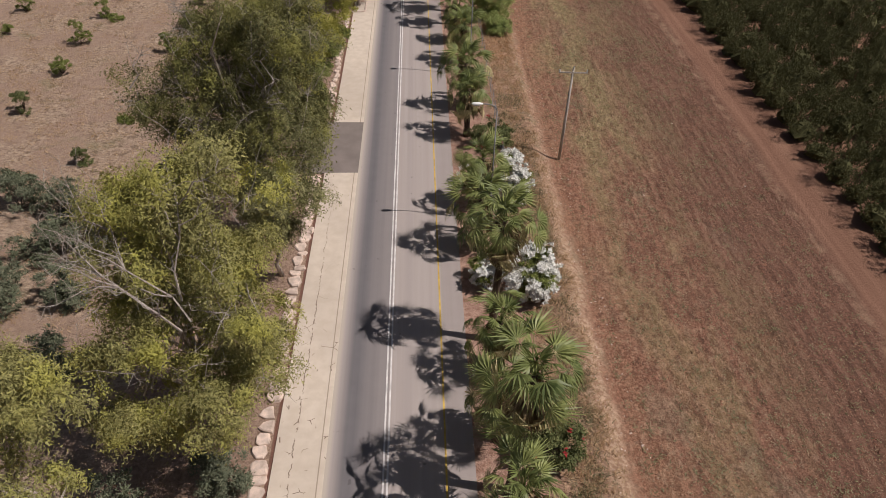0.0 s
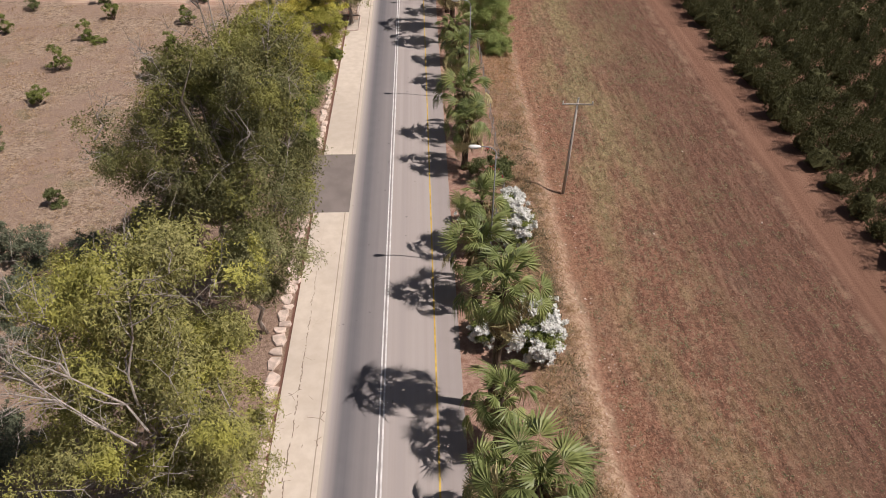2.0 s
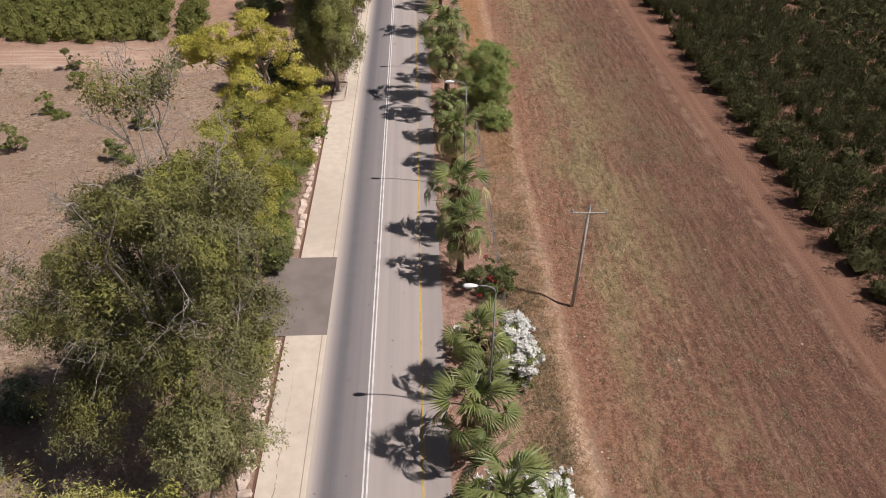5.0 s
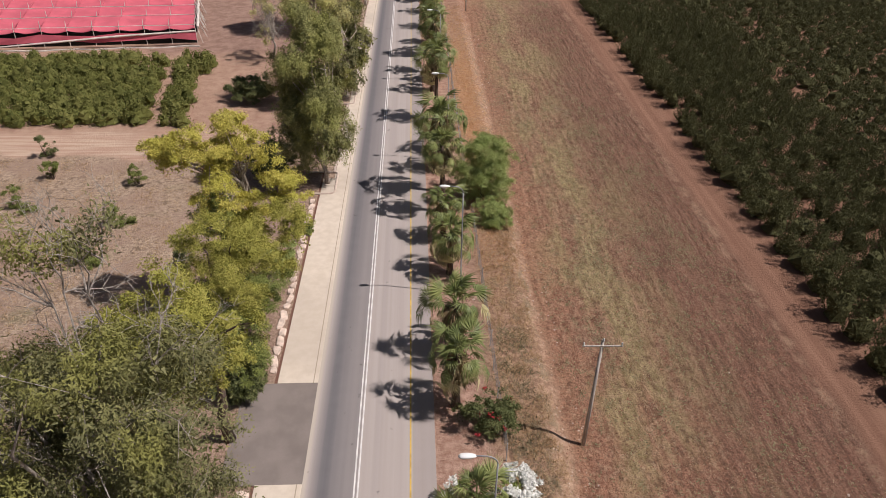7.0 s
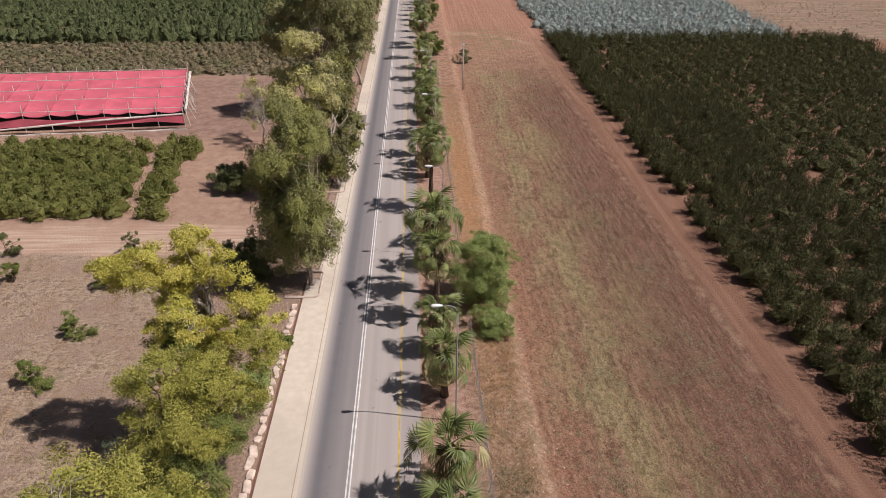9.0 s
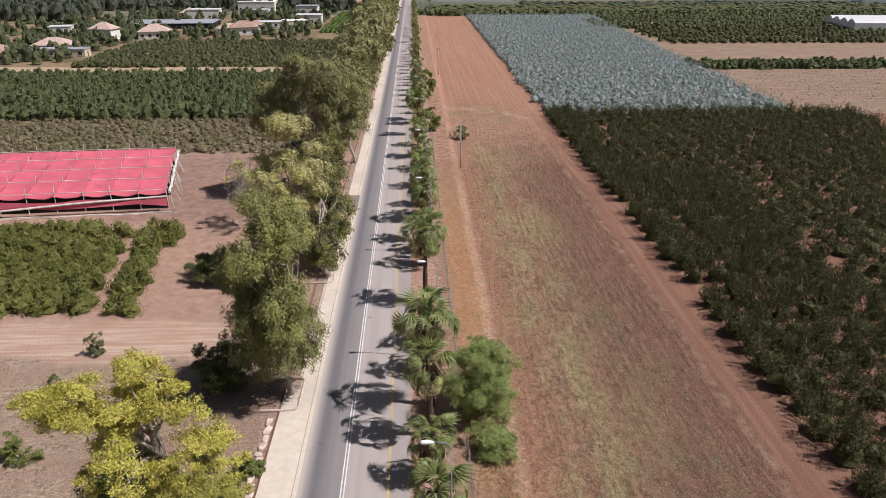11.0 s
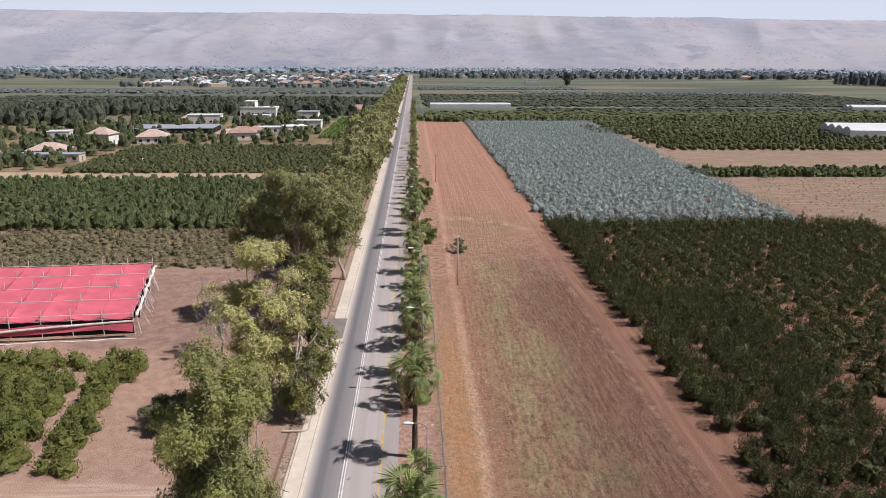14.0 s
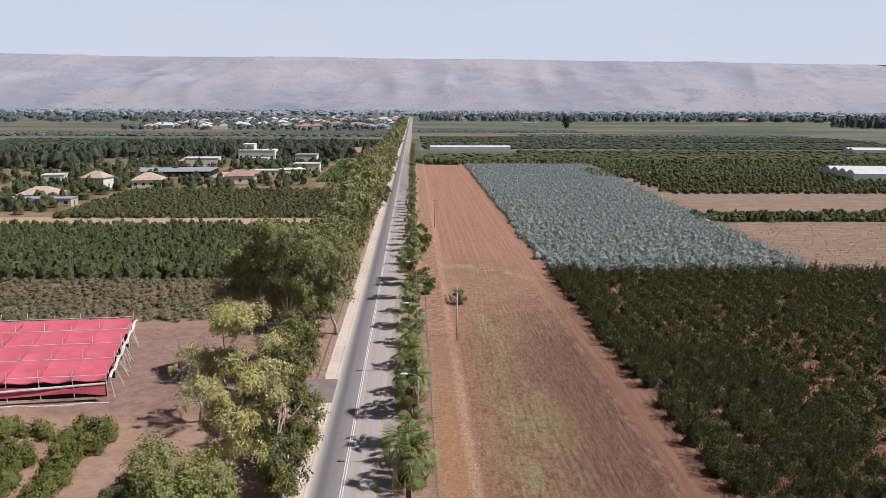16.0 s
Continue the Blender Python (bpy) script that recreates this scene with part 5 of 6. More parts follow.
r = np.random.default_rng(77)
def hedge(x, y):
    skew = x + 0.18 * (y - 120)
    gap = (np.abs(skew + 31.2) < 1.0) | (np.abs(skew + 26.0) < 1.1) & (y < 139)
    return ~gap & (skew < -24.0 + 0.0 * y) & ~((y < 141) & (skew > -25.0)) & (y < 149 + 0.03 * (x + 24)) & ~((np.abs(y - 143.5) < 1.2) & (x > -44) & (x < -36))
row_block("vine_rows", scatter(-95, -18, 121, 150, 1.7, 1.7, 0.4, r, edge=hedge, skip=0.05), 1.35, 2.3, 170, (0.44, 0.32), "vine_hedge", "dense green vine rows with earth lanes", "vines", 71, core=0.7)
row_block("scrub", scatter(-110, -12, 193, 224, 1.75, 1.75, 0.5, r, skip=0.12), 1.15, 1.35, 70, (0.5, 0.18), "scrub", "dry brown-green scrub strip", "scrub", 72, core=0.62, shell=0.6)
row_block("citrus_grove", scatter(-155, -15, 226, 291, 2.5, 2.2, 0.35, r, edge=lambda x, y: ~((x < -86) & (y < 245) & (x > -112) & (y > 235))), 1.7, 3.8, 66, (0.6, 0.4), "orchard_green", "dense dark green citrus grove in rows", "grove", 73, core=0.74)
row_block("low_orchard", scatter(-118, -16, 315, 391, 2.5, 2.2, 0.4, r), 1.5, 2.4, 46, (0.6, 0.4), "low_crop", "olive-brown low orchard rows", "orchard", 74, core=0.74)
row_block("vineyard", scatter(-42, -17, 432, 560, 2.6, 2.2, 0.2, r), 1.4, 1.8, 24, (0.8, 0.65), "vine", "bright green vineyard rows", "vineyard", 75)
row_block("far_grove", scatter(-235, -20, 590, 690, 6.5, 6.5, 0.4, r), 4.4, 9.0, 80, (1.5, 1.2), "far_green", "dark green grove of tall trees", "grove", 76)
row_block("far_grove", scatter(-330, -205, 505, 570, 6.5, 6.5, 0.4, r), 4.6, 10.0, 80, (1.5, 1.2), "far_green", "dark green grove of tall trees", "grove", 78)


# ---- orchard east of the field ----
def orchard_mesh(k):
    rr = np.random.default_rng(900 + k)
    pts = np.zeros((1, 3))
    return shoot_field("crown", pts, 2.1, 3.4, 78, 26, (0.3, 0.085), M["orchard"], rr, 0.1)


ORCHARD = [orchard_mesh(k) for k in range(7)]
bm = bmesh.new()
tube(bm, [(0, 0, -0.3), (0.03, 0, 0.5), (0, 0.05, 1.2)], [0.11, 0.09, 0.06], 6)
stem = part("trunk", bm, M["dark_bark"])
stem_mesh = stem.data
bpy.data.objects.remove(stem)
r = np.random.default_rng(81)
spots = scatter(42.3, 124, 46, 230, 3.6, 3.6, 0.1, r, z=0.0, skip=0.02)
near = (spots[:, 0] < 61) & (spots[:, 1] < 175) | (spots[:, 0] < 46)
for x, y, z in spots[near][:300]:
    t = root("orchard_tree", Matrix.LocRotScale((x, y, z), Euler((0, 0, r.uniform(0, 6.28))), (r.uniform(0.85, 1.2), r.uniform(0.85, 1.2), r.uniform(0.85, 1.2))), "dark green fruit tree in dense orchard", "fruit tree", "orchard trees")
    child("crown", ORCHARD[r.integers(7)], t)
    child("trunk", stem_mesh, t)
rest = np.concatenate([spots[near][300:], spots[~near]])
rest_mesh = shoot_field("orchard", rest, 2.12, 3.4, 42, 10, (0.42, 0.14), M["orchard"], np.random.default_rng(82), 0.12)
tagged(new("orchard", rest_mesh), "dense dark green orchard in rows", "orchard", kind="stuff")

# silvery plantation and far fields east of the road
r = np.random.default_rng(83)
silver = shoot_field("silver_plantation", scatter(40, 128, 232, 537, 2.6, 2.8, 0.4, r, edge=lambda x, y: (x > 40.5 + 0.006 * (y - 232)) & (x < 108 + 0.055 * (y - 232))), 2.0, 3.2, 11, 6, (0.46, 0.19), M["silver"], r, 0.2)
tagged(new("silver_plantation", silver), "silver-blue young eucalyptus plantation", "plantation", kind="stuff")
row_block("tree_row", scatter(112, 330, 309, 321, 2.3, 2.6, 0.4, r), 1.7, 2.8, 50, (0.6, 0.45), "orchard_green", "dark green row of fruit trees", "orchard", 85)
row_block("young_crop", scatter(114, 330, 246, 304, 2.8, 2.3, 0.25, r, skip=0.4), 0.4, 0.3, 6, (0.4, 0.22), "weed", "rows of small young plants on bare earth", "crop", 108, core=0.0)
row_block("young_orchard", scatter(126, 420, 388, 452, 4.8, 4.4, 0.12, r, edge=lambda x, y: x > 126 + 0.0 * y), 1.7, 2.4, 26, (0.9, 0.8), "low_crop", "young orchard in rows on bare earth", "orchard", 86)
row_block("green_orchard", scatter(112, 460, 456, 500, 3.8, 3.4, 0.4, r), 2.0, 2.6, 22, (1.2, 1.0), "low_crop", "bright green orchard strip", "orchard", 87)
row_block("green_orchard", scatter(12, 480, 545, 560, 4.5, 4.5, 0.4, r), 2.6, 3.6, 30, (1.2, 1.0), "orchard_green", "dark green hedge of fruit trees", "orchard", 88)
row_block("green_orchard", scatter(130, 520, 503, 545, 4.2, 3.8, 0.4, r), 2.2, 2.6, 22, (1.2, 1.0), "orchard_green", "dark green orchard strip", "orchard", 89)
for k, (y0, y1, x0, x1, mat) in enumerate(((575, 640, 20, 400, "low_crop"), (650, 685, 100, 440, "far_green"), (715, 800, 20, 520, "far_green"), (830, 930, 20, 520, "far_green"), (960, 1010, 150, 520, "haze_green"), (1090, 1180, 18, 260, "haze_green"))):
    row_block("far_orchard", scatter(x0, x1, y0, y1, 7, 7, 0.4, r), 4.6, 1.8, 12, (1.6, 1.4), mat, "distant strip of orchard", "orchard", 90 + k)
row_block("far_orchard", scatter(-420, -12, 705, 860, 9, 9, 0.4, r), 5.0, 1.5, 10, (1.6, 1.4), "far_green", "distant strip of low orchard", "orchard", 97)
row_block("far_orchard", scatter(-600, -14, 930, 1010, 10, 10, 0.4, r), 5.5, 2.8, 14, (3, 2.6), "haze_green", "distant strip of low orchard", "orchard", 98)


# ---- red net house ----
def net_house():
    o, u, d = Vector((-34.8, 157.6, 0)), Vector((-1, -0.09, 0)).normalized(), Vector((-0.245, 1, 0)).normalized()
    base = root("net_house", Matrix.Translation(o), "red shade-net growing house on white posts", "net house")
    at = lambda a, b, z: u * a + d * b + Vector((0, 0, z))
    bay, deep, bays, bands = 4.35, 7.0, 15, 4
    r = np.random.default_rng(5)
    for b in range(bands):
        for a in range(bays):
            bm = bmesh.new()
            n = 5
            grid = []
            for i in range(n + 1):
                line = []
                for j in range(n + 1):
                    s, t = i / n, j / n
                    sag = -(0.34 - 0.26 * t) * math.sin(math.pi * s) - 0.16 * math.sin(math.pi * t) - 0.45 * (t < 0.01) + r.uniform(-0.05, 0.05)
                    line.append(bm.verts.new(at((a + s) * bay, b * deep + 0.1 + t * (deep - 0.75), 3.2 + 0.22 * t + sag)))
                grid.append(line)
            for i in range(n):
                for j in range(n):
                    bm.faces.new((grid[i][j], grid[i][j + 1], grid[i + 1][j + 1], grid[i + 1][j]))
            part("net_panel", bm, M["net_red"], base, smooth=True)
    for b in range(bands + 1):
        y = b * deep
        for a in range(bays + 1):
            bm = bmesh.new()
            tube(bm, [at(a * bay, y, -0.2), at(a * bay + r.uniform(-0.1, 0.1), y, 3.4), at(a * bay + r.uniform(-0.25, 0.05), y + 0.2, 4.4 + r.uniform(-0.2, 0.3))], [0.06, 0.06, 0.05], 5)
            part("post", bm, M["net_post"], base)
            if b < bands:
                bm = bmesh.new()
                tube(bm, [at(a * bay, y, 3.45), at(a * bay, y + deep * 0.6, 3.38), at(a * bay, y + deep - 0.1, 3.3)], [0.05, 0.05, 0.05], 5)
                part("rafter", bm, M["net_red"], base)
        bm = bmesh.new()
        tube(bm, [at(a * bay, y, 3.42 - 0.06 * (a % 2)) for a in range(bays + 1)], [0.06] * (bays + 1), 5)
        part("rail", bm, M["net_post"], base)
    # torn front curtain; near-black sheets behind it stand in for the shaded interior
    bm = bmesh.new()
    top = [bm.verts.new(at(a * bay, -0.9 - 0.3 * (a % 2), 2.55 - 0.25 * ((a * 5) % 3))) for a in range(bays + 1)]
    low = [bm.verts.new(at(a * bay, -1.3, 0.95 + 0.5 * ((a * 7) % 4) / 3)) for a in range(bays + 1)]
    for a in range(0, bays):
        bm.faces.new((top[a], top[a + 1], low[a + 1], low[a]))
    part("loose_net", bm, M["net_red"], base, "loose strip of red net")
    bm = bmesh.new()
    tube(bm, [at(0, -0.9, 2.5), at(3 * bay, -1.2, 2.0), at(6 * bay, -1.6, 1.2), at(8 * bay, -1.8, 0.7)], [0.16, 0.2, 0.16, 0.1], 6)
    part("rolled_net", bm, M["net_post"], base, "pale rolled-up net")
    for b in range(bands):
        bm = bmesh.new()
        q = [bm.verts.new(at(a, b * deep + 0.6, z)) for a, z in ((0.1, 0.0), (bays * bay, 0.0), (bays * bay, 2.3), (0.1, 2.3))]
        bm.faces.new(q)
        part("interior_shade", bm, M["net_and_shade_dark"], base, "dark sheet standing in for the shaded interior")
    for k in range(16):
        bm = bmesh.new()
        b = r.uniform(0, bands * deep)
        tube(bm, [at(-0.1, b, 3.6), at(-0.9 - r.uniform(0, 0.8), b + r.uniform(-2, 2), 0.05)], [0.05, 0.05], 4)
        part("stay", bm, M["net_post"], base)
    bm = bmesh.new()
    pts = [at(-0.5, b * 2.0, 2.9 + 0.3 * math.sin(b * 2.1)) for b in range(15)]
    tube(bm, pts, [0.22 + 0.08 * math.sin(b * 3.3) for b in range(15)], 6)
    part("gathered_net", bm, M["net_post"], base, "gathered pale side net")
    bm = bmesh.new()
    tube(bm, [at(a * 3.0 - 0.4, -2.0 + 0.35 * math.sin(a * 1.9), 0.08) for a in range(22)], [0.13] * 22, 5)
    part("ground_sheet", bm, M["net_post"], base, "pale crumpled sheet on earth")


net_house()


# ---- houses ----
def house(x, y, w, d, h, turn, roof_h, wall, roof, label, group="village houses", far=False):
    base = root("house", pose(x, y, 0, 0, 0, turn), label, "house", group)
    bm = bmesh.new()
    box(bm, -w / 2, w / 2, -d / 2, d / 2, -0.3, h)
    part("wall", bm, M[wall], base)
    bm = bmesh.new()
    e = 0.6
    if roof_h > 0.6:
        k = min(w, d) / 2
        b = [bm.verts.new(p) for p in ((-w / 2 - e, -d / 2 - e, h), (w / 2 + e, -d / 2 - e, h), (w / 2 + e, d / 2 + e, h), (-w / 2 - e, d / 2 + e, h))]
        t = [bm.verts.new(p) for p in ((-w / 2 + k, 0, h + roof_h), (w / 2 - k + 0.05, 0, h + roof_h))]
        for q in ((b[0], b[1], t[1], t[0]), (b[1], b[2], t[1]), (b[2], b[3], t[0], t[1]), (b[3], b[0], t[0]), (b[3], b[2], b[1], b[0])):
            bm.faces.new(q)
    else:
        box(bm, -w / 2 - 0.2, w / 2 + 0.2, -d / 2 - 0.2, d / 2 + 0.2, h, h + roof_h, 0.05)
    part("roof", bm, M[roof], base)
    if not far:
        for k in range(max(2, int(w / 3.5))):
            px = -w / 2 + (k + 0.5) * w / max(2, int(w / 3.5))
            bm = bmesh.new()
            box(bm, px - 0.7, px + 0.7, -d / 2 - 0.06, -d / 2 + 0.2, 1.0, 2.3)
            win = part("window", bm, M["pane"], base)
            bm = bmesh.new()
            box(bm, px - 0.85, px + 0.85, -d / 2 - 0.14, -d / 2 + 0.1, 0.85, 1.0)
            part("sill", bm, M["plaster"], win)
        bm = bmesh.new()
        box(bm, w / 2 - 0.1, w / 2 + 0.06, -0.5, 0.5, 0, 2.1)
        part("door", bm, M["dark_bark"], base)
    return base


house(-146, 361, 15, 11, 3.2, 8, 2.8, "plaster", "tiles_pale", "single-storey house with terracotta hip roof")
house(-158, 334, 15, 12, 3.8, 8, 3.2, "plaster_cream", "tiles", "cream house with terracotta hip roof")
house(-139, 345, 26, 7, 3.0, 4, 0.4, "plaster_cream", "roof_grey", "long low shed with grey sheet roof")
house(-121, 412, 14, 11, 3.6, 12, 3.2, "plaster", "tiles_pale", "house with faded tile roof and solar panels")
house(-126, 521, 20, 11, 5.5, 5, 0.5, "plaster", "white_film", "white flat-roofed village house")
house(-106, 590, 26, 14, 6.0, 0, 0.5, "plaster", "plaster", "white two-storey flat-roofed house")
house(-113, 594, 8, 10, 10.0, 0, 0.5, "plaster", "plaster", "tall white house tower")
house(-87, 432, 16, 9, 3.0, 20, 2.2, "plaster", "tiles_pale", "white house with faded tile roof")
house(-78, 444, 9, 8, 3.4, 20, 2.2, "plaster", "tiles", "house with terracotta roof")
house(-74, 462, 18, 9, 3.2, 5, 0.4, "plaster", "white_film", "low white flat-roofed building")
house(-64, 545, 14, 11, 6.0, 0, 0.5, "plaster", "roof_grey", "modern white house with grey flat roof")
house(-55, 486, 15, 10, 5.0, 0, 0.4, "plaster", "white_film", "modern white flat-roofed house")
house(-30, 596, 22, 12, 4.5, 0, 3.4, "plaster_cream", "tiles", "house with pink terracotta roof among trees")
house(-129, 470, 46, 26, 2.6, 4, 0.3, "net_and_shade_dark", "roof_grey", "wide low dark grey shade house")
house(-105, 345, 9, 4, 0.8, 10, 0.2, "plaster", "plaster", "low pale concrete trough")
r = np.random.default_rng(37)
for k in range(6):
    house(-52 - 118 * r.random(), 405 + 175 * r.random(), r.uniform(9, 15), r.uniform(8, 11), r.uniform(3.2, 5.5), r.uniform(-15, 25), (3.0, 0.4)[k % 2], ("plaster", "plaster_cream")[k % 3 == 0], ("tiles_pale", "white_film", "tiles", "plaster")[k % 4], "village house half hidden by garden trees")
r = np.random.default_rng(31)
for k in range(120):
    left = k < 90
    x, y = (r.uniform(-430, -22), r.uniform(1150, 1850)) if left else (r.uniform(40, 900), r.uniform(1720, 2100))
    s = r.uniform(0.9, 1.6)
    house(x, y, 15 * s, 11 * s, 4.2, r.uniform(-25, 25), r.choice([3.5, 0.5, 4.0]), ("plaster", "plaster_cream")[r.integers(2)], ("tiles_pale", "tiles", "white_film", "roof_grey")[r.integers(4)], "small distant village house among trees", "distant village houses", far=True)


# ---- greenhouses ----
def greenhouse(x, y, w, d, h, turn, spans, label):
    base = root("greenhouse", pose(x, y, float(ground_z(x, y)), 0, 0, turn), label, "greenhouse")
    for k in range(spans):
        bm = bmesh.new()
        s = d / spans
        n = 8
        rings = []
        for px in (-w / 2, w / 2):
            rings.append([bm.verts.new((px, -d / 2 + k * s + s * i / n, h * 0.72 + h * 0.28 * math.sin(math.pi * i / n))) for i in range(n + 1)] + [bm.verts.new((px, -d / 2 + (k + 1) * s, -0.2)), bm.verts.new((px, -d / 2 + k * s, -0.2))])
        m = len(rings[0])
        for i in range(m):
            bm.faces.new((rings[0][i], rings[0][(i + 1) % m], rings[1][(i + 1) % m], rings[1][i]))
        bm.faces.new(rings[0][::-1]), bm.faces.new(rings[1])
        part("span", bm, M["white_film"], base)


greenhouse(58, 700, 72, 9, 4.2, 1, 1, "long white film greenhouse in fields")
greenhouse(290, 452, 84, 34, 6.5, -4, 4, "large white multi-span greenhouse")
greenhouse(415, 665, 60, 16, 5.0, -4, 2, "white greenhouse between orchards")
house(221, 1360, 26, 14, 6, 0, 0.6, "plaster", "white_film", "pale farm shed in far fields")

# ---- distance ----
r = np.random.default_rng(37)
row_block("village_trees", np.concatenate([scatter(-175, -20, 325, 560, 6.5, 6.5, 0.5, r, skip=0.5, edge=lambda x, y: (((y > 398) & (x < -46)) | (x < -128)) & ~((x > -160) & (x < -98) & (y > 436) & (y < 490))), scatter(-300, -130, 330, 500, 11, 11, 0.5, r, skip=0.3)]), 2.5, 5.6, 90, (0.7, 0.55), "garden", "garden trees between village houses", "trees", 110)
row_block("village_trees", scatter(-440, -16, 1120, 1900, 19, 24, 0.5, r, skip=0.4), 6.0, 7.0, 44, (3.2, 2.8), "haze_green", "trees of the distant village", "trees", 111)
row_block("tree_belt", scatter(40, 1100, 1720, 2150, 24, 30, 0.5, r, skip=0.25), 10.0, 14.0, 44, (4.5, 4), "haze_green", "distant belt of trees", "trees", 112)
row_block("tree_belt", scatter(620, 1300, 1300, 1420, 14, 20, 0.4, r, edge=lambda x, y: x > 800), 8.0, 20.0, 50, (5, 4), "haze_green", "distant dark belt of tall trees", "trees", 113)
row_block("tree_belt", scatter(-1400, -430, 1500, 2150, 26, 60, 0.5, r, skip=0.3), 11.0, 12.0, 36, (5.5, 5), "haze_green", "distant belt of trees", "trees", 114)
row_block("tree_belt", scatter(-1900, 1900, 2250, 3150, 34, 90, 0.5, r, skip=0.2), 17.0, 14.0, 24, (9, 8), "haze_blue", "hazy distant tree belts", "trees", 115)
tree("lone_tree", (264, 1243), [(264, 1243, 10, 9, 9, 9)], M["far_green"], (3.0, 1.5), 80, 14, 2.5, "lone round dark tree in far fields", 116, group="", limbs=6)
for k in range(18):
    x, y = (r.uniform(-330, 330), r.uniform(720, 1050))
    if abs(x) > 25:
        slab("farm_lane", x - 60, x + 60, y, y + 4, -0.9, 0.03, M["straw"], "pale bare farm lane between fields", "lane")


def hills():
    xs, ys = np.linspace(-3400, 3400, 420), np.linspace(3250, 3950, 60)
    v = []
    for a in xs:
        ridge = 276 + 9 * noise.noise((a * 0.0011, 0, 5)) + 5 * noise.noise((a * 0.006, 0, 7)) + 2.5 * noise.noise((a * 0.03, 0, 1)) - 0.004 * a
        for b in ys:
            s = (b - 3250) / 700
            g = noise.fractal((a * 0.0032, b * 0.0032, 2), 0.9, 2.0, 5)
            spur = 1 - 2 * abs(noise.noise((a * 0.0042 + 0.25 * math.sin(b * 0.006), b * 0.0012, 8)))
            bench = 0.05 * math.sin(7.0 * s + 1.5 * noise.noise((a * 0.002, 0, 3)))
            rise = max(0.0, s ** 0.85 + bench * math.sin(math.pi * min(1, s)))
            v.append((a, b, max(-4, ridge * rise + (13 * g + 20 * spur) * math.sin(math.pi * min(1, s)) - 4)))
    n = len(ys)
    i, j = np.meshgrid(np.arange(len(xs) - 1), np.arange(n - 1), indexing="ij")
    a = (i * n + j).ravel()
    f = np.stack([a, a + n, a + n + 1, a + 1], axis=1)
    m = Nodes("haze_tinted_hills")
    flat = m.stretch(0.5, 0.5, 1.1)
    # pale blue-grey haze is mixed into the slope and scrub colours below
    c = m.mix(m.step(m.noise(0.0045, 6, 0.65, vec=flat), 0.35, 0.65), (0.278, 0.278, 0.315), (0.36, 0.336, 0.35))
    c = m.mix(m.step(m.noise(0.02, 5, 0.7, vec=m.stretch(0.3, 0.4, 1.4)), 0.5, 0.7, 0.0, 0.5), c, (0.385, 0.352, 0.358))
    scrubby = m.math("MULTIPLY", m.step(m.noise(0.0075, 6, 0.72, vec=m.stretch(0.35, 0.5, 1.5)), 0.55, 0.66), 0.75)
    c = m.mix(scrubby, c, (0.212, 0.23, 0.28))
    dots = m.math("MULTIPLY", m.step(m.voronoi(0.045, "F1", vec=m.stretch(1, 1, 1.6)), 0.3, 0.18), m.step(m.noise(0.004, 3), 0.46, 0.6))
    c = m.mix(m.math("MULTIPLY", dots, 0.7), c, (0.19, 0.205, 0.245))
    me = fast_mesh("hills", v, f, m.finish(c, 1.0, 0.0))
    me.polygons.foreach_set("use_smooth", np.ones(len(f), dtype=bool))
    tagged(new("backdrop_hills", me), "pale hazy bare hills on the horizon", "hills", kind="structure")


hills()


def sky_haze():
    """The pale haze of the horizon, far behind the hills."""
    n, v, f = 64, [], []
    for k in range(n + 1):
        a = radians(-62 + 124 * k / n)
        for z in (-60, 160, 380, 700, 1100):
            v.append((4900 * math.sin(a), 30 + 4900 * math.cos(a), z))
    for k in range(n):
        for j in range(4):
            f.append((5 * k + j, 5 * k + j + 1, 5 * k + j + 6, 5 * k + j + 5))
    m = Nodes("pale_haze")
    z = m.xyz()[2]
    c = m.mix(m.step(z, 150, 1000), (0.625, 0.66, 0.69), (0.575, 0.628, 0.682))
    c = m.mix(m.step(m.noise(0.0011, 3, vec=m.stretch(1, 1, 5)), 0.35, 0.7, 0.0, 0.5), c, (0.64, 0.668, 0.692))
    glow = m.tree.nodes.new("ShaderNodeEmission")
    m.put(glow.inputs["Color"], c)
    m.tree.links.new(glow.outputs[0], m.out.inputs["Surface"])
    tagged(new("backdrop_sky", fast_mesh("backdrop_sky", v, f, m.mat)), "pale hazy sky above the hills", "sky", kind="structure")


sky_haze()


# ---- field litter ----
def clods(name, x, y, size, material, label, seed):
    r = np.random.default_rng(seed)
    n = len(x)
    base = np.stack([x, y, ground_z(x, y) - 0.02], axis=1)
    a0 = r.uniform(0, 6.28, n)
    v = np.empty((n, 4, 3))
    for k in range(3):
        a = a0 + k * 2.094 + r.uniform(-0.5, 0.5, n)
        v[:, k] = base + np.stack([np.cos(a) * size, np.sin(a) * size, np.zeros(n)], axis=1)
    v[:, 3] = base + np.stack([r.uniform(-0.4, 0.4, n) * size, r.uniform(-0.4, 0.4, n) * size, size * r.uniform(0.3, 0.75, n)], axis=1)
    i = np.arange(n)[:, None] * 4
    f = np.concatenate([i + np.array([[0, 1, 3]]), i + np.array([[1, 2, 3]]), i + np.array([[2, 0, 3]])])
    tagged(new(name, fast_mesh(name, v.reshape(-1, 3), f, material)), label, "field litter", kind="stuff")


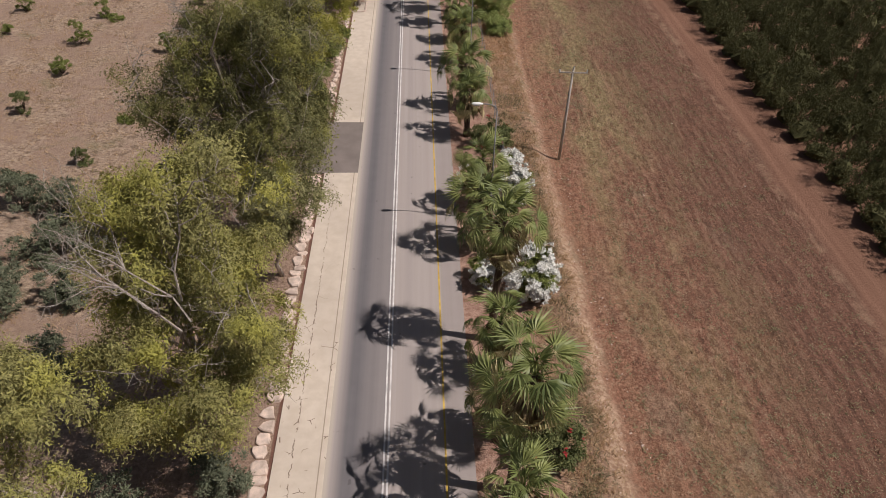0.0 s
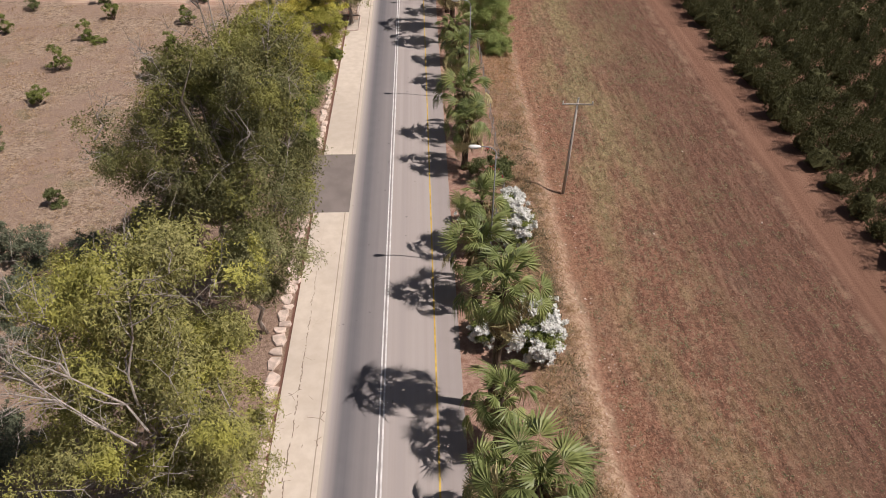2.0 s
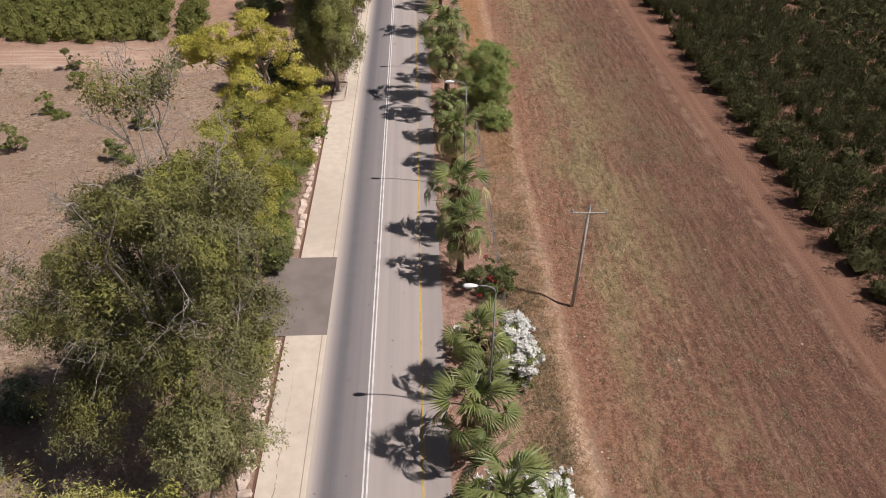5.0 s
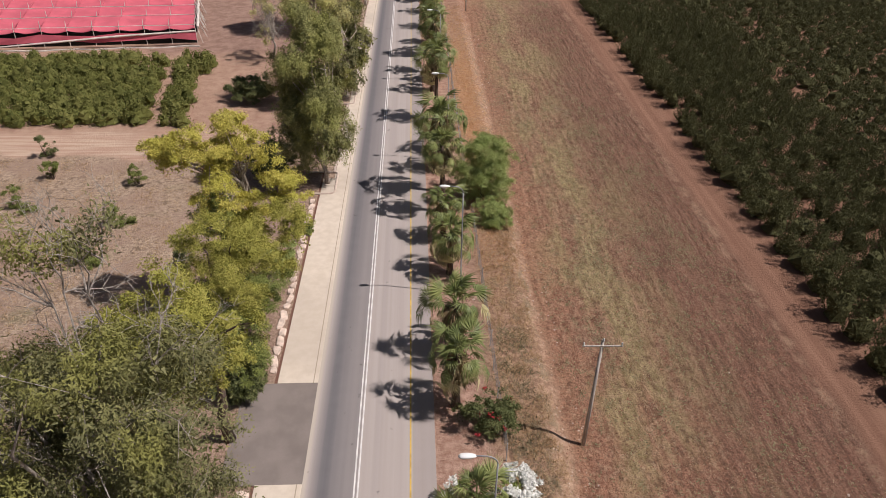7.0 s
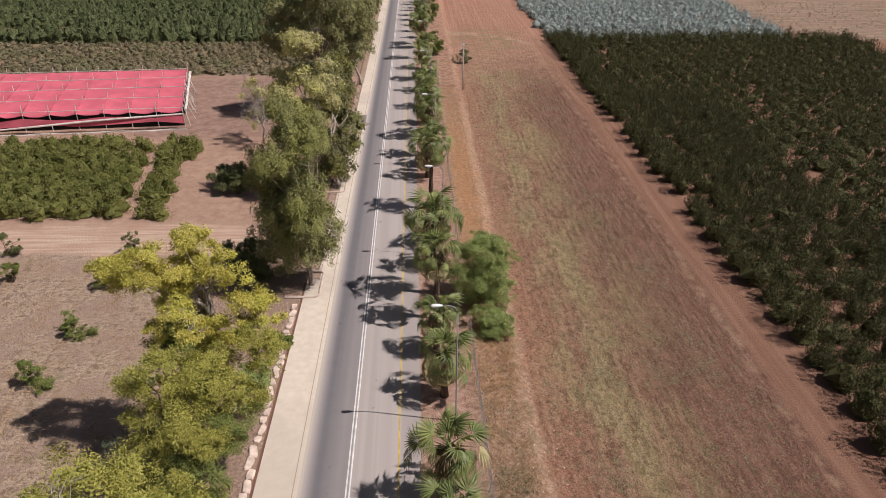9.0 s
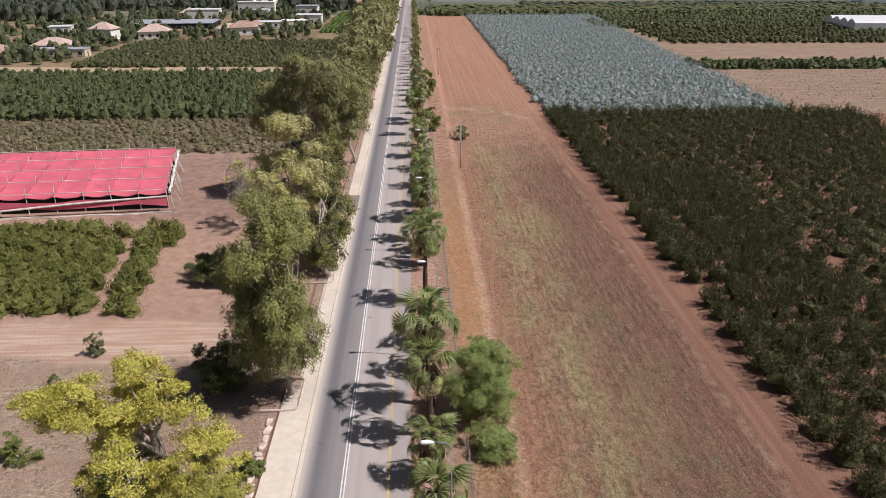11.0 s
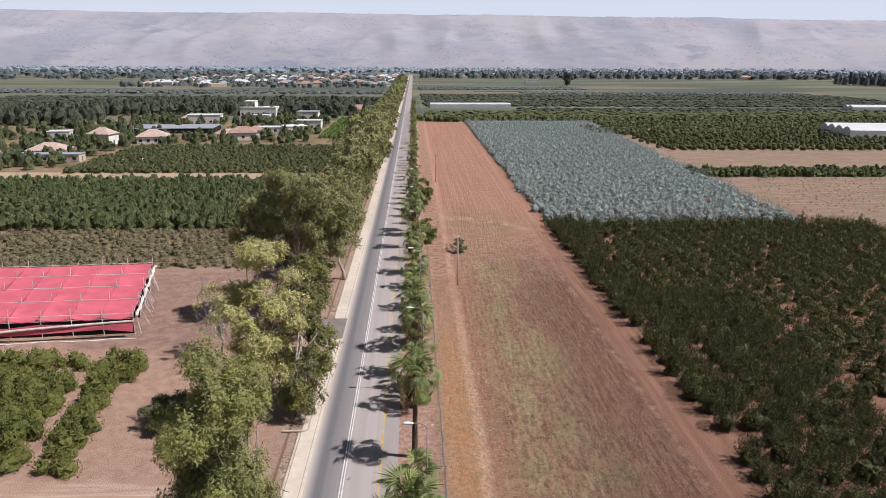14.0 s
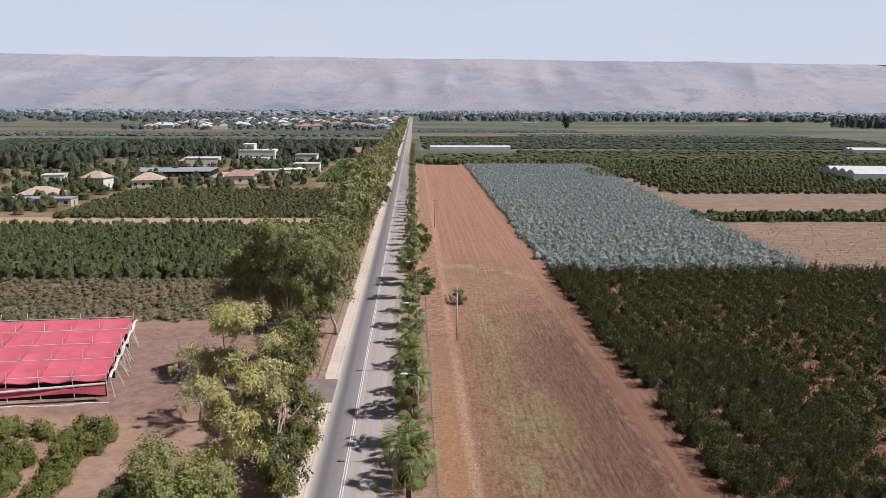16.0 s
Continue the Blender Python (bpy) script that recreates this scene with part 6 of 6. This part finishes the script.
r = np.random.default_rng(41)
n = 30000
fx, fy = r.uniform(14.6, 36.5, n), 14 + 78 * np.abs(r.normal(size=n))
clods("earth_clods", fx, fy, r.uniform(0.03, 0.11, n), M["clod"], "loose red earth clods on harvested field", 42)
n = 3500
clods("earth_clods", r.uniform(15.2, 36.0, n), 16 + 70 * np.abs(r.normal(size=n)), r.uniform(0.07, 0.14, n), M["clod"], "large red earth clods turned up on the field", 52)
n = 900
clods("loose_stones", r.uniform(13.4, 16.4, n), 20 + 150 * r.random(n), r.uniform(0.04, 0.14, n), M["stone"], "pale crumbled stones on the field's edge", 43)


def blades(name, x, y, length, width, material, label, seed, lean=0.8, flat=0.0, category="grass"):
    r = np.random.default_rng(seed)
    n = len(x)
    p = np.stack([x, y, ground_z(x, y) + 0.02], axis=1)
    way = r.normal(size=(n, 3)) * np.array([lean, lean, 0.15]) + np.array([0, 0, 1.0 - flat])
    way[:, 2] = np.maximum(way[:, 2], 0.03)
    v, f = leaf_blades(p, way, length, width, r, np.tile([0.0, 0.0, 1.0], (n, 1)), 0.5)
    tagged(new(name, fast_mesh(name, v, f, material)), label, category, kind="stuff")


n = 26000
blades("straw", r.uniform(14.8, 36.3, n), 14 + 80 * np.abs(r.normal(size=n)), r.uniform(0.1, 0.36, n), r.uniform(0.025, 0.06, n), M["straw"], "bleached straw bits on harvested field", 44, 1.0, 0.98, "straw")
# dry grass along the fence, in uneven tufts
def tufts(x0, x1, y0, y1, count, per, spread, r):
    cx, cy = r.uniform(x0, x1, count), r.uniform(y0, y1, count)
    return np.repeat(cx, per) + r.normal(size=count * per) * spread, np.repeat(cy, per) + r.normal(size=count * per) * spread


x, y = tufts(10.4, 14.2, 18, 104, 1000, 22, 0.28, r)
blades("dry_grass", x, y, r.uniform(0.25, 0.6, len(x)), r.uniform(0.03, 0.06, len(x)), M["dry_grass"], "pale dry grass tufts along fence", 45)
x, y = tufts(10.7, 13.8, 84, 184, 600, 16, 0.9, r)
blades("dry_grass", x, y, r.uniform(0.2, 0.5, len(x)), r.uniform(0.03, 0.06, len(x)), M["rust_grass"], "rust-orange dry grass strip along fence", 46)
x, y = tufts(10.9, 13.2, 24, 76, 170, 40, 0.42, r)
blades("scrub_grass", x, y, r.uniform(0.25, 0.6, len(x)), r.uniform(0.03, 0.07, len(x)), M["scrub"], "grey-green low scrub along the field edge", 47)
x, y = tufts(-56, -15, 40, 110, 2600, 14, 0.45, r)
blades("dry_grass", x, y, r.uniform(0.15, 0.42, len(x)), r.uniform(0.04, 0.09, len(x)), M["dry_grass"], "short dry grass on western field", 48)
# weeds in loose drifts through the field
hub = np.stack([r.uniform(17, 33, 60), 24 + 170 * r.random(60)], axis=1)[r.integers(60, size=420)]
cx, cy = hub[:, 0] + r.normal(size=420) * 1.3, hub[:, 1] + r.normal(size=420) * 3.2
x, y = np.repeat(cx, 45) + r.normal(size=420 * 45) * 0.6, np.repeat(cy, 45) + r.normal(size=420 * 45) * 0.8
blades("field_weeds", x, y, r.uniform(0.1, 0.28, len(x)), r.uniform(0.05, 0.1, len(x)), M["weed"], "grey-green weeds in drifts on the field", 49, 0.9, 0.85, "weeds")
cx, cy = r.uniform(15.5, 35.5, 2000), 16 + 85 * np.abs(r.normal(size=2000))
x, y = np.repeat(cx, 10) + r.normal(size=20000) * 0.17, np.repeat(cy, 10) + r.normal(size=20000) * 0.19
blades("field_weeds", x, y, r.uniform(0.12, 0.32, len(x)), r.uniform(0.05, 0.1, len(x)), M["tuft"], "small olive-green weed tufts on the field", 53, 0.9, 0.8, "weeds")
# fallen leaves under the roadside trees
n = 16000
blades("leaf_litter", -8.2 - 7.0 * r.random(n), 18 + 92 * r.random(n), r.uniform(0.08, 0.2, n), r.uniform(0.03, 0.06, n), M["skirt"], "fallen dry leaves under trees", 50, 1.0, 0.94, "leaves")
for i, (x, y, s) in enumerate(((23.0, 57.6, 0.2), (28.6, 51.5, 0.22), (29.5, 71.0, 0.16), (33.1, 59.0, 0.2), (9.2, 88.2, 0.35), (9.3, 80.4, 0.25), (9.1, 129.0, 0.3), (8.6, 86.3, 0.2))):
    ob = child("stone", stones[i % 7], m=Matrix.LocRotScale((x, y, float(ground_z(x, y)) + 0.05 * s), Euler((0, 0, i)), (s, s, s)))
    tagged(ob, "small pale stone lying on the earth", "stone", "pale stones")
